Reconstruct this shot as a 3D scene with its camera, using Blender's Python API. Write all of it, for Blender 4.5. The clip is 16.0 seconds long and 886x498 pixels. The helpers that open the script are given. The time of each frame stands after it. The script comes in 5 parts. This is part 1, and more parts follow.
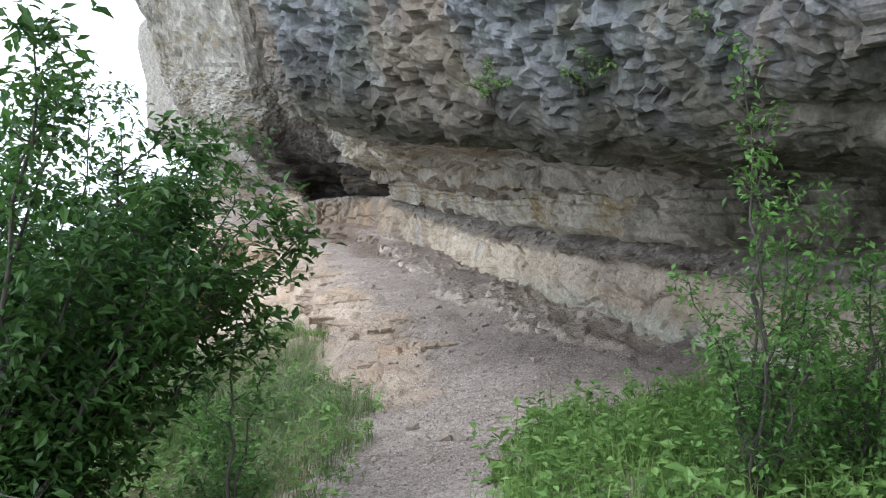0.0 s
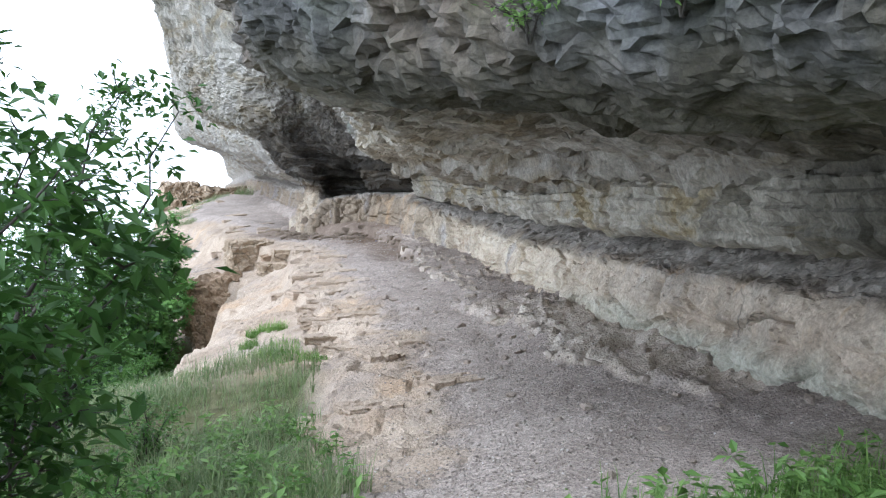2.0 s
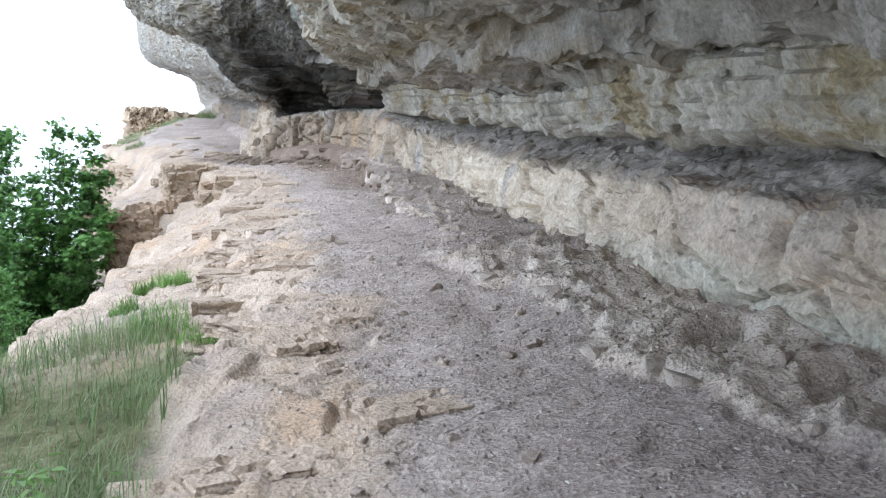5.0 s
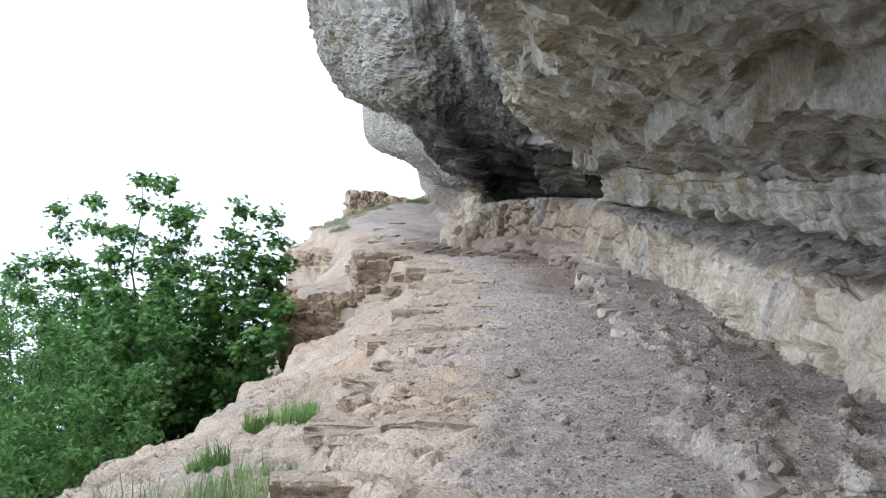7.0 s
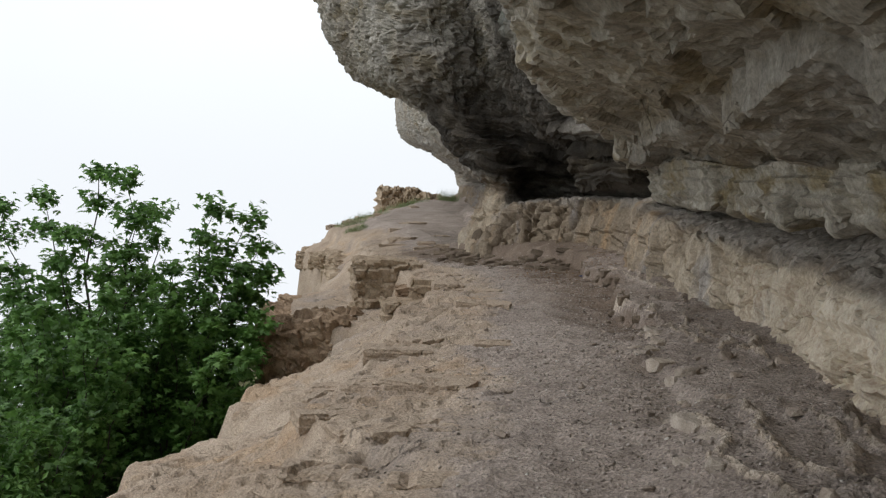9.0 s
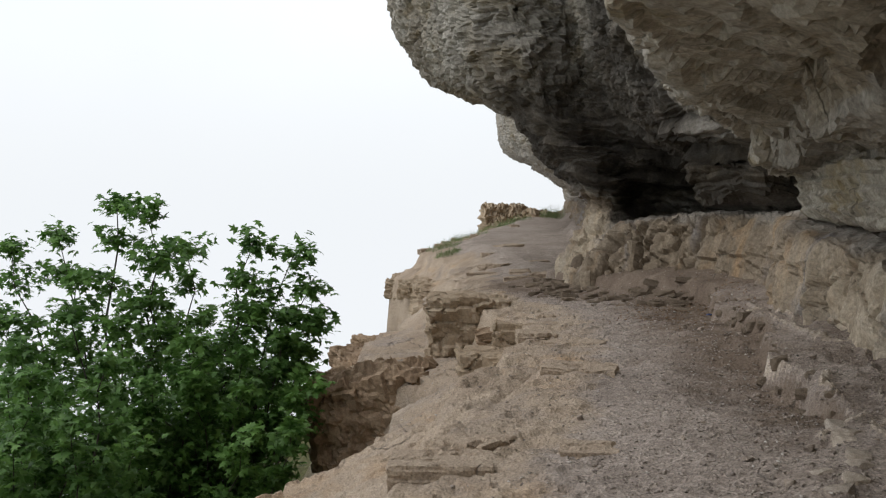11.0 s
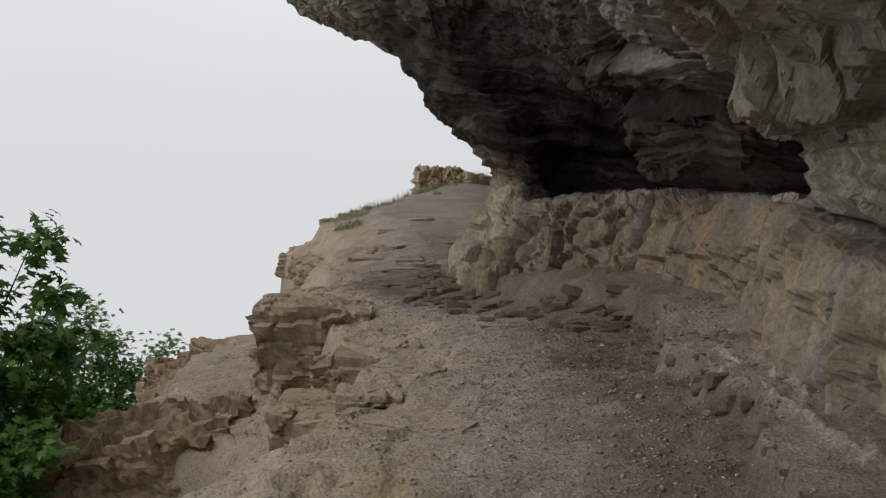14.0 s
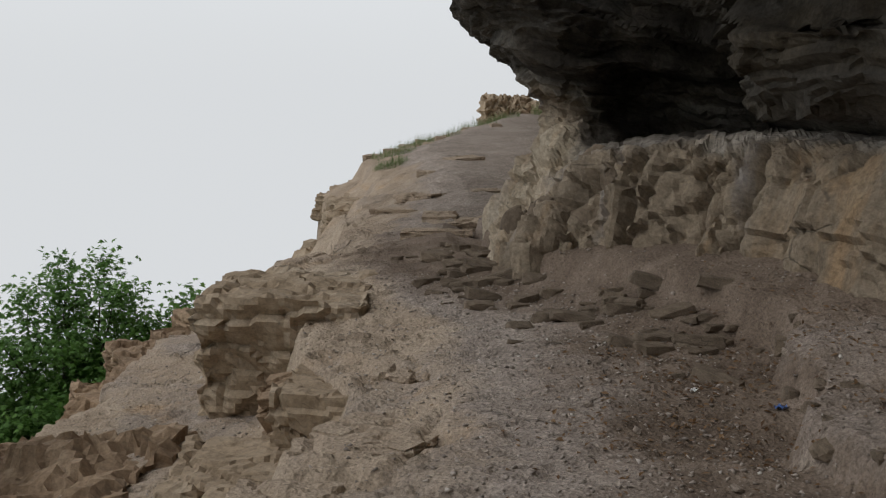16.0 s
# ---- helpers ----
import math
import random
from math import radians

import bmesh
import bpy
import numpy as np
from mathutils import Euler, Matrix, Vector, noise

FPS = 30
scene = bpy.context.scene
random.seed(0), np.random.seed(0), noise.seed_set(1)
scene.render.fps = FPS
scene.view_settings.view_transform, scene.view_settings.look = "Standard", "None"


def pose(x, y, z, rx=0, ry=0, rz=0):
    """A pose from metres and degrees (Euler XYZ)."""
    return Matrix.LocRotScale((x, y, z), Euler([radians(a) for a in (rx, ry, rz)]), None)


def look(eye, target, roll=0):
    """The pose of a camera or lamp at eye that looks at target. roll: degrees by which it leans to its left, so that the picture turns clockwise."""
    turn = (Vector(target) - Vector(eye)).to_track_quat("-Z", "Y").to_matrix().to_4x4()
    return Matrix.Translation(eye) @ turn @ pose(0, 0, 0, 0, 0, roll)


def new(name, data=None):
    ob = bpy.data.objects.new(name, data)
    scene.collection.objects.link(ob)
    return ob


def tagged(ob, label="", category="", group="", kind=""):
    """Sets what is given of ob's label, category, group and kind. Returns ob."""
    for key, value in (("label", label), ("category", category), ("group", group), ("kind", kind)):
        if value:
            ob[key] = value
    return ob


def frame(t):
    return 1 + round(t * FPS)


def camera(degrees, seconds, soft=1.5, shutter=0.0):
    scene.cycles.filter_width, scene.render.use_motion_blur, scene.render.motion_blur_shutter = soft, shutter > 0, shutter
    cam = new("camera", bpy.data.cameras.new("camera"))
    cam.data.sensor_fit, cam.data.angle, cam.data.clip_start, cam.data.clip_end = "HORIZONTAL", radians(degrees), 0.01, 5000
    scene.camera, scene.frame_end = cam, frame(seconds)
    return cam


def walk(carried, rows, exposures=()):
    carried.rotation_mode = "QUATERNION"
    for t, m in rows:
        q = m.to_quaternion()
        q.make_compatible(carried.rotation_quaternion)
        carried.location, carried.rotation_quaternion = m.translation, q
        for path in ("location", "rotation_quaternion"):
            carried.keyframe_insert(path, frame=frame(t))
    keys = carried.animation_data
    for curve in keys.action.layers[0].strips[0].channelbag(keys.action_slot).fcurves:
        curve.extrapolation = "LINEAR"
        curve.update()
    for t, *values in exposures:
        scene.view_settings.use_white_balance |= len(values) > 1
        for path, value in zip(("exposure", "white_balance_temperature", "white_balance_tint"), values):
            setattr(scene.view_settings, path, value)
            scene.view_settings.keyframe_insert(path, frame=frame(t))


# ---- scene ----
cam = camera(45.0, 16.0, 1.2)
METRES, EYE, TILT, LEAN, TURN = 25.0, 1.5, -2.0, 0.0, 0.0
ROWS = [
    (0.0, 0.0, 0.0, 0.0, 0.0, 0.0, 0.0),
    (0.5, 0.0009, 0.0259, 0.0028, -1.25, 0.47, 0.98),
    (1.0, 0.002, 0.0528, 0.0032, -0.6, 0.38, 1.28),
    (1.5, 0.0016, 0.0814, 0.0036, 1.4, -0.56, 1.23),
    (2.0, 0.0042, 0.1089, 0.0032, 1.77, -0.1, 0.03),
    (2.5, 0.0039, 0.1354, 0.0026, 2.48, -1.77, 0.06),
    (3.0, 0.0054, 0.1663, 0.0028, 0.5, -4.93, -0.58),
    (5.5, 0.0038, 0.3213, -0.0013, 0.97, -3.47, -0.53),
    (6.0, 0.0035, 0.3536, 0.0002, 1.37, -3.34, -1.17),
    (6.5, 0.0013, 0.3871, 0.0021, 6.24, -1.76, -1.22),
    (7.0, -0.0034, 0.4195, 0.0042, 12.47, 0.8, -3.3),
    (7.5, -0.0073, 0.4523, 0.0056, 18.61, 3.08, -4.86),
    (8.0, -0.0109, 0.4841, 0.0082, 16.23, 2.27, -4.43),
    (8.5, -0.0135, 0.5188, 0.0114, 14.43, 0.58, -4.03),
    (11.0, -0.0387, 0.6809, 0.0263, 20.57, 1.03, -2.25),
    (11.5, -0.0448, 0.709, 0.0291, 25.03, 0.74, -3.12),
    (12.0, -0.0463, 0.7387, 0.0319, 27.04, 0.61, -3.58),
    (12.5, -0.0509, 0.7716, 0.0346, 23.43, -0.35, -4.4),
    (13.0, -0.0544, 0.8052, 0.0375, 20.34, -0.57, -4.74),
    (13.5, -0.0602, 0.8363, 0.0402, 18.83, -0.53, -3.86),
    (14.0, -0.0624, 0.8664, 0.0423, 17.62, -0.89, -3.17),
    (14.5, -0.0676, 0.8963, 0.0451, 17.61, -3.39, -3.22),
    (15.0, -0.0724, 0.9287, 0.0473, 15.32, -3.49, -3.27),
    (15.5, -0.0799, 0.9593, 0.0492, 18.06, -4.16, -3.0),
    (16.0, -0.0869, 0.9895, 0.052, 21.47, -4.91, -3.35),
]
# seconds, stops, white balance
EXPOSURES = [(0.0, 1.6, 5700, 10), (2.5, 1.8, 5400, 10), (5.5, 1.85, 5350, 10), (6.5, 1.75, 5300, 10), (7.0, 1.45, 5450, 10), (7.5, 0.92, 5800, 10), (8.0, 0.62, 6100, 10), (8.5, 0.45, 6300, 10), (11.0, 0.38, 6400, 10), (11.5, 0.22, 6500, 10), (12.0, 0.12, 6500, 10), (12.5, 0.03, 6500, 10), (16.0, 0.0, 6450, 10)]
walk(cam, [(t, pose(0, 0, EYE, TILT, LEAN, TURN) @ pose(METRES * x, METRES * y, METRES * z, 90 + pitch, roll, yaw)) for t, x, y, z, yaw, pitch, roll in ROWS], EXPOSURES)

# ---- sky and light: a bright, evenly overcast day ----
SUN_UP, SUN_ROUND = radians(55), radians(250)
world = bpy.data.worlds.new("overcast_sky")
scene.world = world
world.use_nodes = True
wn, wl = world.node_tree.nodes, world.node_tree.links
wn.clear()
sky = wn.new("ShaderNodeTexSky")
sky.sky_type, sky.sun_disc, sky.sun_elevation, sky.sun_rotation = "NISHITA", False, SUN_UP, SUN_ROUND
sky_bg = wn.new("ShaderNodeBackground")
sky_bg.inputs["Strength"].default_value = 0.02
wl.new(sky.outputs[0], sky_bg.inputs["Color"])
where = wn.new("ShaderNodeTexCoord")
clouds = wn.new("ShaderNodeTexNoise")
clouds.inputs["Scale"].default_value, clouds.inputs["Detail"].default_value = 2.2, 5
wl.new(where.outputs["Generated"], clouds.inputs["Vector"])
grey = wn.new("ShaderNodeValToRGB")
grey.color_ramp.elements[0].position, grey.color_ramp.elements[0].color = 0.3, (0.80, 0.82, 0.84, 1)
grey.color_ramp.elements[1].position, grey.color_ramp.elements[1].color = 0.7, (1.0, 1.0, 1.0, 1)
wl.new(clouds.outputs["Fac"], grey.inputs["Fac"])
cloud_bg = wn.new("ShaderNodeBackground")
cloud_bg.inputs["Strength"].default_value = 0.85
wl.new(grey.outputs[0], cloud_bg.inputs["Color"])
both = wn.new("ShaderNodeAddShader")
wl.new(sky_bg.outputs[0], both.inputs[0])
wl.new(cloud_bg.outputs[0], both.inputs[1])
haze_bg = wn.new("ShaderNodeBackground")
haze_bg.inputs["Color"].default_value, haze_bg.inputs["Strength"].default_value = (0.955, 0.98, 1.0, 1), 0.72
height = wn.new("ShaderNodeSeparateXYZ")
wl.new(where.outputs["Generated"], height.inputs[0])
fade = wn.new("ShaderNodeMapRange")
fade.interpolation_type = "SMOOTHSTEP"
fade.inputs["From Min"].default_value, fade.inputs["From Max"].default_value = 0.0, 0.35
wl.new(height.outputs["Z"], fade.inputs["Value"])
sky_mix = wn.new("ShaderNodeMixShader")
wl.new(fade.outputs[0], sky_mix.inputs["Fac"])
wl.new(haze_bg.outputs[0], sky_mix.inputs[1])
wl.new(both.outputs[0], sky_mix.inputs[2])
wl.new(sky_mix.outputs[0], wn.new("ShaderNodeOutputWorld").inputs["Surface"])
sun = new("sun", bpy.data.lights.new("sun", "SUN"))
sun.data.energy, sun.data.angle, sun.data.color = 0.5, radians(30), (1.0, 0.97, 0.92)
sun.matrix_world = look((-30, -10, 45), (0, 15, 0))


# ---- noise ----
def lattice(ix, iy, iz, seed):
    h = (ix * 374761393 + iy * 668265263 + iz * 2147483647 + seed * 974634541) & 0xFFFFFFFF
    h = ((h ^ (h >> 13)) * 1274126177) & 0xFFFFFFFF
    h = ((h ^ (h >> 16)) * 2246822519) & 0xFFFFFFFF
    return ((h ^ (h >> 15)) & 0xFFFFFF) / float(0xFFFFFF)


def smooth_noise(p, seed=0):
    """Value noise in -1..1 at the points p (n x 3)."""
    f = np.floor(p)
    i = f.astype(np.int64)
    w = p - f
    w = w * w * w * (w * (w * 6 - 15) + 10)
    out = 0
    for a in (0, 1):
        for b in (0, 1):
            for c in (0, 1):
                k = (w[:, 0] if a else 1 - w[:, 0]) * (w[:, 1] if b else 1 - w[:, 1]) * (w[:, 2] if c else 1 - w[:, 2])
                out = out + k * lattice(i[:, 0] + a, i[:, 1] + b, i[:, 2] + c, seed)
    return out * 2 - 1


def fbm(p, octaves=4, seed=0, rough=0.5):
    out, amp, total = 0, 1.0, 0.0
    for n in range(octaves):
        out = out + amp * smooth_noise(p * 2.0**n + 17.3 * n, seed + n)
        total += amp
        amp *= rough
    return out / total


def cell_bits(i, seed):
    """63 random bits for each lattice cell."""
    out = 0
    for k in (0, 1):
        h = (i[:, 0] * 374761393 + i[:, 1] * 668265263 + i[:, 2] * 2147483647 + (seed + 13 * k) * 974634541) & 0xFFFFFFFF
        h = ((h ^ (h >> 13)) * 1274126177) & 0xFFFFFFFF
        h = ((h ^ (h >> 16)) * 2246822519) & 0xFFFFFFFF
        out = (out << 31) | ((h ^ (h >> 15)) & 0x7FFFFFFF)
    return out


def facets(p, seed=0, tilt=0.7, flat=False):
    """Broken rock: every cell has its own height and its own tilted face. Also gives the closeness to a joint (0 at it)."""
    base = np.floor(p).astype(np.int64)
    best, second = np.full(len(p), 9.0), np.full(len(p), 9.0)
    value = np.zeros(len(p))
    for a in (-1, 0, 1):
        for b in (-1, 0, 1):
            for c in (0,) if flat else (-1, 0, 1):
                i = base + (a, b, c)
                bits = cell_bits(i, seed)
                r = [((bits >> (8 * k)) & 255) / 255.0 for k in range(7)]
                ox, oy, oz = p[:, 0] - i[:, 0] - r[0], p[:, 1] - i[:, 1] - r[1], p[:, 2] - i[:, 2] - r[2]
                d = ox * ox + oy * oy + oz * oz
                near = d < best
                second = np.where(near, best, np.minimum(second, d))
                face = (r[3] - 0.5) + tilt * 2 * ((r[4] - 0.5) * ox + (r[5] - 0.5) * oy + (r[6] - 0.5) * oz)
                value = np.where(near, face, value)
                best = np.minimum(best, d)
    return value, np.sqrt(second) - np.sqrt(best)


def keyed(keys, y, column, soften=0.35):
    """A column of rows (y, ...) at the places y, with the corners softened."""
    ys, vs = [k[0] for k in keys], [k[column] for k in keys]
    return sum(np.interp(y + o * soften, ys, vs) for o in (-1, -0.5, 0, 0.5, 1)) / 5


# ---- materials ----
def material(name):
    m = bpy.data.materials.new(name)
    m.use_nodes = True
    n, l = m.node_tree.nodes, m.node_tree.links
    return m, n, l, n["Principled BSDF"]


def noise_node(n, l, scale, detail=6, rough=0.6, stretch=(1, 1, 1), warp=0.0):
    co = n.new("ShaderNodeTexCoord")
    mp = n.new("ShaderNodeMapping")
    mp.inputs["Scale"].default_value = stretch
    l.new(co.outputs["Object"], mp.inputs["Vector"])
    t = n.new("ShaderNodeTexNoise")
    t.inputs["Scale"].default_value, t.inputs["Detail"].default_value, t.inputs["Roughness"].default_value = scale, detail, rough
    t.inputs["Distortion"].default_value = warp
    l.new(mp.outputs[0], t.inputs["Vector"])
    return t.outputs["Fac"]


def ramp(n, l, fac, stops):
    r = n.new("ShaderNodeValToRGB")
    e = r.color_ramp.elements
    while len(e) < len(stops):
        e.new(0.5)
    for k, (at, col) in enumerate(stops):
        e[k].position, e[k].color = at, (*col, 1) if len(col) == 3 else col
    l.new(fac, r.inputs["Fac"])
    return r.outputs["Color"]


def grey_ramp(n, l, fac, lo, hi):
    return ramp(n, l, fac, [(lo, (0, 0, 0)), (hi, (1, 1, 1))])


def mix(n, l, fac, a, b, blend="MIX"):
    m = n.new("ShaderNodeMix")
    m.data_type, m.blend_type = "RGBA", blend
    for sock, v in ((m.inputs["Factor"], fac), (m.inputs["A"], a), (m.inputs["B"], b)):
        if isinstance(v, (int, float)):
            sock.default_value = v
        elif isinstance(v, tuple):
            sock.default_value = (*v, 1)
        else:
            l.new(v, sock)
    return m.outputs["Result"]


def bump(n, l, bsdf, layers):
    """Layers of (height socket, strength, distance)."""
    last = None
    for h, s, d in layers:
        b = n.new("ShaderNodeBump")
        b.inputs["Strength"].default_value, b.inputs["Distance"].default_value = s, d
        l.new(h, b.inputs["Height"])
        if last is not None:
            l.new(last, b.inputs["Normal"])
        last = b.outputs["Normal"]
    l.new(last, bsdf.inputs["Normal"])


def crack_node(n, l, scale, stretch=(1, 1, 1), width=0.06):
    co = n.new("ShaderNodeTexCoord")
    wob = n.new("ShaderNodeTexNoise")
    wob.inputs["Scale"].default_value, wob.inputs["Detail"].default_value = scale * 1.7, 4
    l.new(co.outputs["Object"], wob.inputs["Vector"])
    add = n.new("ShaderNodeMix")
    add.data_type, add.blend_type = "RGBA", "LINEAR_LIGHT"
    add.inputs["Factor"].default_value = 0.25 / scale
    l.new(co.outputs["Object"], add.inputs["A"])
    l.new(wob.outputs["Color"], add.inputs["B"])
    mp = n.new("ShaderNodeMapping")
    mp.inputs["Scale"].default_value = stretch
    l.new(add.outputs["Result"], mp.inputs["Vector"])
    v = n.new("ShaderNodeTexVoronoi")
    v.feature = "DISTANCE_TO_EDGE"
    v.inputs["Scale"].default_value = scale
    l.new(mp.outputs[0], v.inputs["Vector"])
    return grey_ramp(n, l, v.outputs["Distance"], 0.0, width)


def zone_node(n, name="zone"):
    a = n.new("ShaderNodeAttribute")
    a.attribute_name = name
    return a



def tone(n, l, scale, dark, base, light, stretch=(1, 1, 1), warp=0.6):
    return ramp(n, l, noise_node(n, l, scale, 9, 0.68, stretch, warp), [(0.30, dark), (0.5, base), (0.70, light)])


def finish_rock(n, l, bsdf, col, grain=0.5, relief=1.0):
    """Grain, pits and joints common to all the limestone."""
    fine = noise_node(n, l, 26, 8, 0.78)
    col = mix(n, l, grain + 0.1, col, ramp(n, l, fine, [(0.30, (0.12, 0.115, 0.11)), (0.5, (0.5, 0.5, 0.5)), (0.70, (0.86, 0.85, 0.83))]), "OVERLAY")
    # pits darken the colour too: shade in the hollows along with dark lichen
    pits = grey_ramp(n, l, noise_node(n, l, 6, 6, 0.7, (1, 1, 1.8), 1.2), 0.31, 0.38)
    col = mix(n, l, pits, mix(n, l, 0.4, col, (0.05, 0.046, 0.04)), col)
    joints = crack_node(n, l, 0.9, (1, 1, 1.6), 0.010)
    joints = mix(n, l, grey_ramp(n, l, noise_node(n, l, 1.2, 3), 0.53, 0.60), (1.0, 1.0, 1.0), joints)
    col = mix(n, l, joints, mix(n, l, 0.6, col, (0.04, 0.036, 0.03)), col)
    l.new(col, bsdf.inputs["Base Color"])
    bsdf.inputs["Roughness"].default_value = 0.93
    bsdf.inputs["Specular IOR Level"].default_value = 0.15
    bump(n, l, bsdf, [(joints, 0.5 * relief, 0.03), (noise_node(n, l, 5, 9, 0.66, (1, 1, 1.5), 0.5), 0.8 * relief, 0.05), (pits, 0.4 * relief, 0.02), (noise_node(n, l, 34, 7, 0.7), 0.6 * relief, 0.010)])


def cliff_material():
    """Zone: red the buff lower wall, green the layered ceiling, blue the open face, alpha near-black shade painted into
    the recesses. Extra: red the pale slab tone of the lowest ceiling bed, the lip and the far faces, green dust and
    rubble, blue the greenish foot, alpha a darker brown near the start.
    """
    m, n, l, bsdf = material("limestone_cliff")
    z, e = zone_node(n), zone_node(n, "extra")
    part, more = n.new("ShaderNodeSeparateColor"), n.new("ShaderNodeSeparateColor")
    l.new(z.outputs["Color"], part.inputs["Color"])
    l.new(e.outputs["Color"], more.inputs["Color"])
    # the wall by the alcove: brown, with orange and lilac stains
    shelf = tone(n, l, 2.0, (0.112, 0.086, 0.060), (0.174, 0.135, 0.095), (0.245, 0.194, 0.138))
    rust = grey_ramp(n, l, noise_node(n, l, 1.4, 6, 0.65, (1, 1, 0.4), 0.8), 0.54, 0.66)
    shelf = mix(n, l, rust, shelf, tone(n, l, 3.0, (0.175, 0.105, 0.054), (0.260, 0.172, 0.094), (0.310, 0.230, 0.143)))
    lilac = grey_ramp(n, l, noise_node(n, l, 0.9, 5, 0.6, (1.3, 1, 0.5), 0.6), 0.53, 0.63)
    shelf = mix(n, l, lilac, shelf, tone(n, l, 4.0, (0.115, 0.103, 0.100), (0.170, 0.155, 0.150), (0.235, 0.217, 0.208)))
    # the pale wall
    wall = tone(n, l, 1.6, (0.28, 0.222, 0.162), (0.45, 0.37, 0.28), (0.58, 0.495, 0.385))
    wall = mix(n, l, grey_ramp(n, l, noise_node(n, l, 0.8, 6, 0.6, (1, 1, 0.6), 0.5), 0.50, 0.64), wall, tone(n, l, 3.0, (0.26, 0.228, 0.188), (0.38, 0.34, 0.288), (0.50, 0.455, 0.39)))
    wall = mix(n, l, grey_ramp(n, l, noise_node(n, l, 1.7, 6, 0.65, (1, 1, 0.45), 0.6), 0.57, 0.67), wall, tone(n, l, 4.0, (0.32, 0.22, 0.125), (0.46, 0.335, 0.21), (0.55, 0.43, 0.29)))
    wall = mix(n, l, more.outputs["Blue"], wall, tone(n, l, 1.6, (0.29, 0.27, 0.21), (0.44, 0.42, 0.335), (0.56, 0.54, 0.44)))
    # yellower limestone past y 13, its paler tone also carrying extra light
    place, where_y = n.new("ShaderNodeTexCoord"), n.new("ShaderNodeSeparateXYZ")
    l.new(place.outputs["Object"], where_y.inputs[0])
    along = n.new("ShaderNodeMapRange")
    along.inputs["From Min"].default_value, along.inputs["From Max"].default_value = 13.0, 17.5
    l.new(where_y.outputs["Y"], along.inputs["Value"])
    yellow = tone(n, l, 1.5, (0.38, 0.31, 0.22), (0.60, 0.51, 0.385), (0.72, 0.635, 0.50))
    yellow = mix(n, l, grey_ramp(n, l, noise_node(n, l, 1.3, 6, 0.65, (1, 1, 0.5), 0.8), 0.55, 0.66), yellow, tone(n, l, 4.0, (0.34, 0.26, 0.185), (0.48, 0.37, 0.26), (0.58, 0.47, 0.34)))
    yellow = mix(n, l, grey_ramp(n, l, noise_node(n, l, 0.9, 5, 0.6, (1.2, 1, 0.5), 0.7), 0.56, 0.66), yellow, tone(n, l, 4.0, (0.32, 0.285, 0.245), (0.44, 0.395, 0.34), (0.55, 0.50, 0.43)))
    wall = mix(n, l, along.outputs[0], wall, yellow)
    # the ceiling: brown and grey, stained along its beds
    roof = tone(n, l, 1.7, (0.120, 0.104, 0.084), (0.290, 0.265, 0.225), (0.450, 0.420, 0.365), (0.5, 1, 1.6))
    roof = mix(n, l, grey_ramp(n, l, noise_node(n, l, 0.7, 6, 0.65, (1, 0.4, 2.4), 0.8), 0.47, 0.60), roof, tone(n, l, 3.0, (0.110, 0.088, 0.058), (0.215, 0.175, 0.118), (0.330, 0.285, 0.215)))
    slab = tone(n, l, 2.2, (0.17, 0.15, 0.118), (0.37, 0.338, 0.275), (0.53, 0.49, 0.41), (0.8, 1, 0.6), 1.0)
    slab = mix(n, l, grey_ramp(n, l, noise_node(n, l, 1.0, 6, 0.65, (1, 0.6, 1.8), 0.8), 0.52, 0.62), slab, tone(n, l, 3.0, (0.15, 0.115, 0.062), (0.27, 0.218, 0.128), (0.37, 0.32, 0.22)))
    roof = mix(n, l, more.outputs["Red"], roof, slab)
    open_face = tone(n, l, 1.4, (0.068, 0.069, 0.072), (0.170, 0.173, 0.177), (0.32, 0.326, 0.335), (1, 1, 0.6), 1.0)
    open_face = mix(n, l, grey_ramp(n, l, noise_node(n, l, 0.6, 5, 0.6, (1, 1, 0.5), 1.0), 0.50, 0.61), open_face, tone(n, l, 3.0, (0.140, 0.110, 0.083), (0.215, 0.176, 0.140), (0.31, 0.265, 0.22)))
    col = mix(n, l, part.outputs["Red"], shelf, wall)
    col = mix(n, l, part.outputs["Green"], col, roof)
    col = mix(n, l, more.outputs["Green"], col, tone(n, l, 7.0, (0.20, 0.175, 0.145), (0.32, 0.285, 0.24), (0.45, 0.41, 0.355)))
    col = mix(n, l, part.outputs["Blue"], col, open_face)
    moss = n.new("ShaderNodeMath")
    moss.operation = "MULTIPLY"
    l.new(grey_ramp(n, l, noise_node(n, l, 1.1, 6, 0.7), 0.48, 0.64), moss.inputs[0])
    l.new(part.outputs["Blue"], moss.inputs[1])
    col = mix(n, l, moss.outputs[0], col, mix(n, l, 0.5, col, (0.09, 0.10, 0.055)))
    # darker brown near the start, from the lowest ceiling bed to the brow
    dark_mask = n.new("ShaderNodeMath")
    dark_mask.operation = "MULTIPLY"
    l.new(ramp(n, l, noise_node(n, l, 1.3, 6, 0.7, (1, 1, 0.6), 0.6), [(0.36, (0.55, 0.55, 0.55)), (0.55, (1, 1, 1))]), dark_mask.inputs[0])
    l.new(e.outputs["Alpha"], dark_mask.inputs[1])
    col = mix(n, l, dark_mask.outputs[0], col, tone(n, l, 2.0, (0.032, 0.030, 0.020), (0.062, 0.056, 0.040), (0.115, 0.104, 0.078)))
    # near-black brown put into the colour for the deep shade of the recesses
    recess_shade = n.new("ShaderNodeMath")
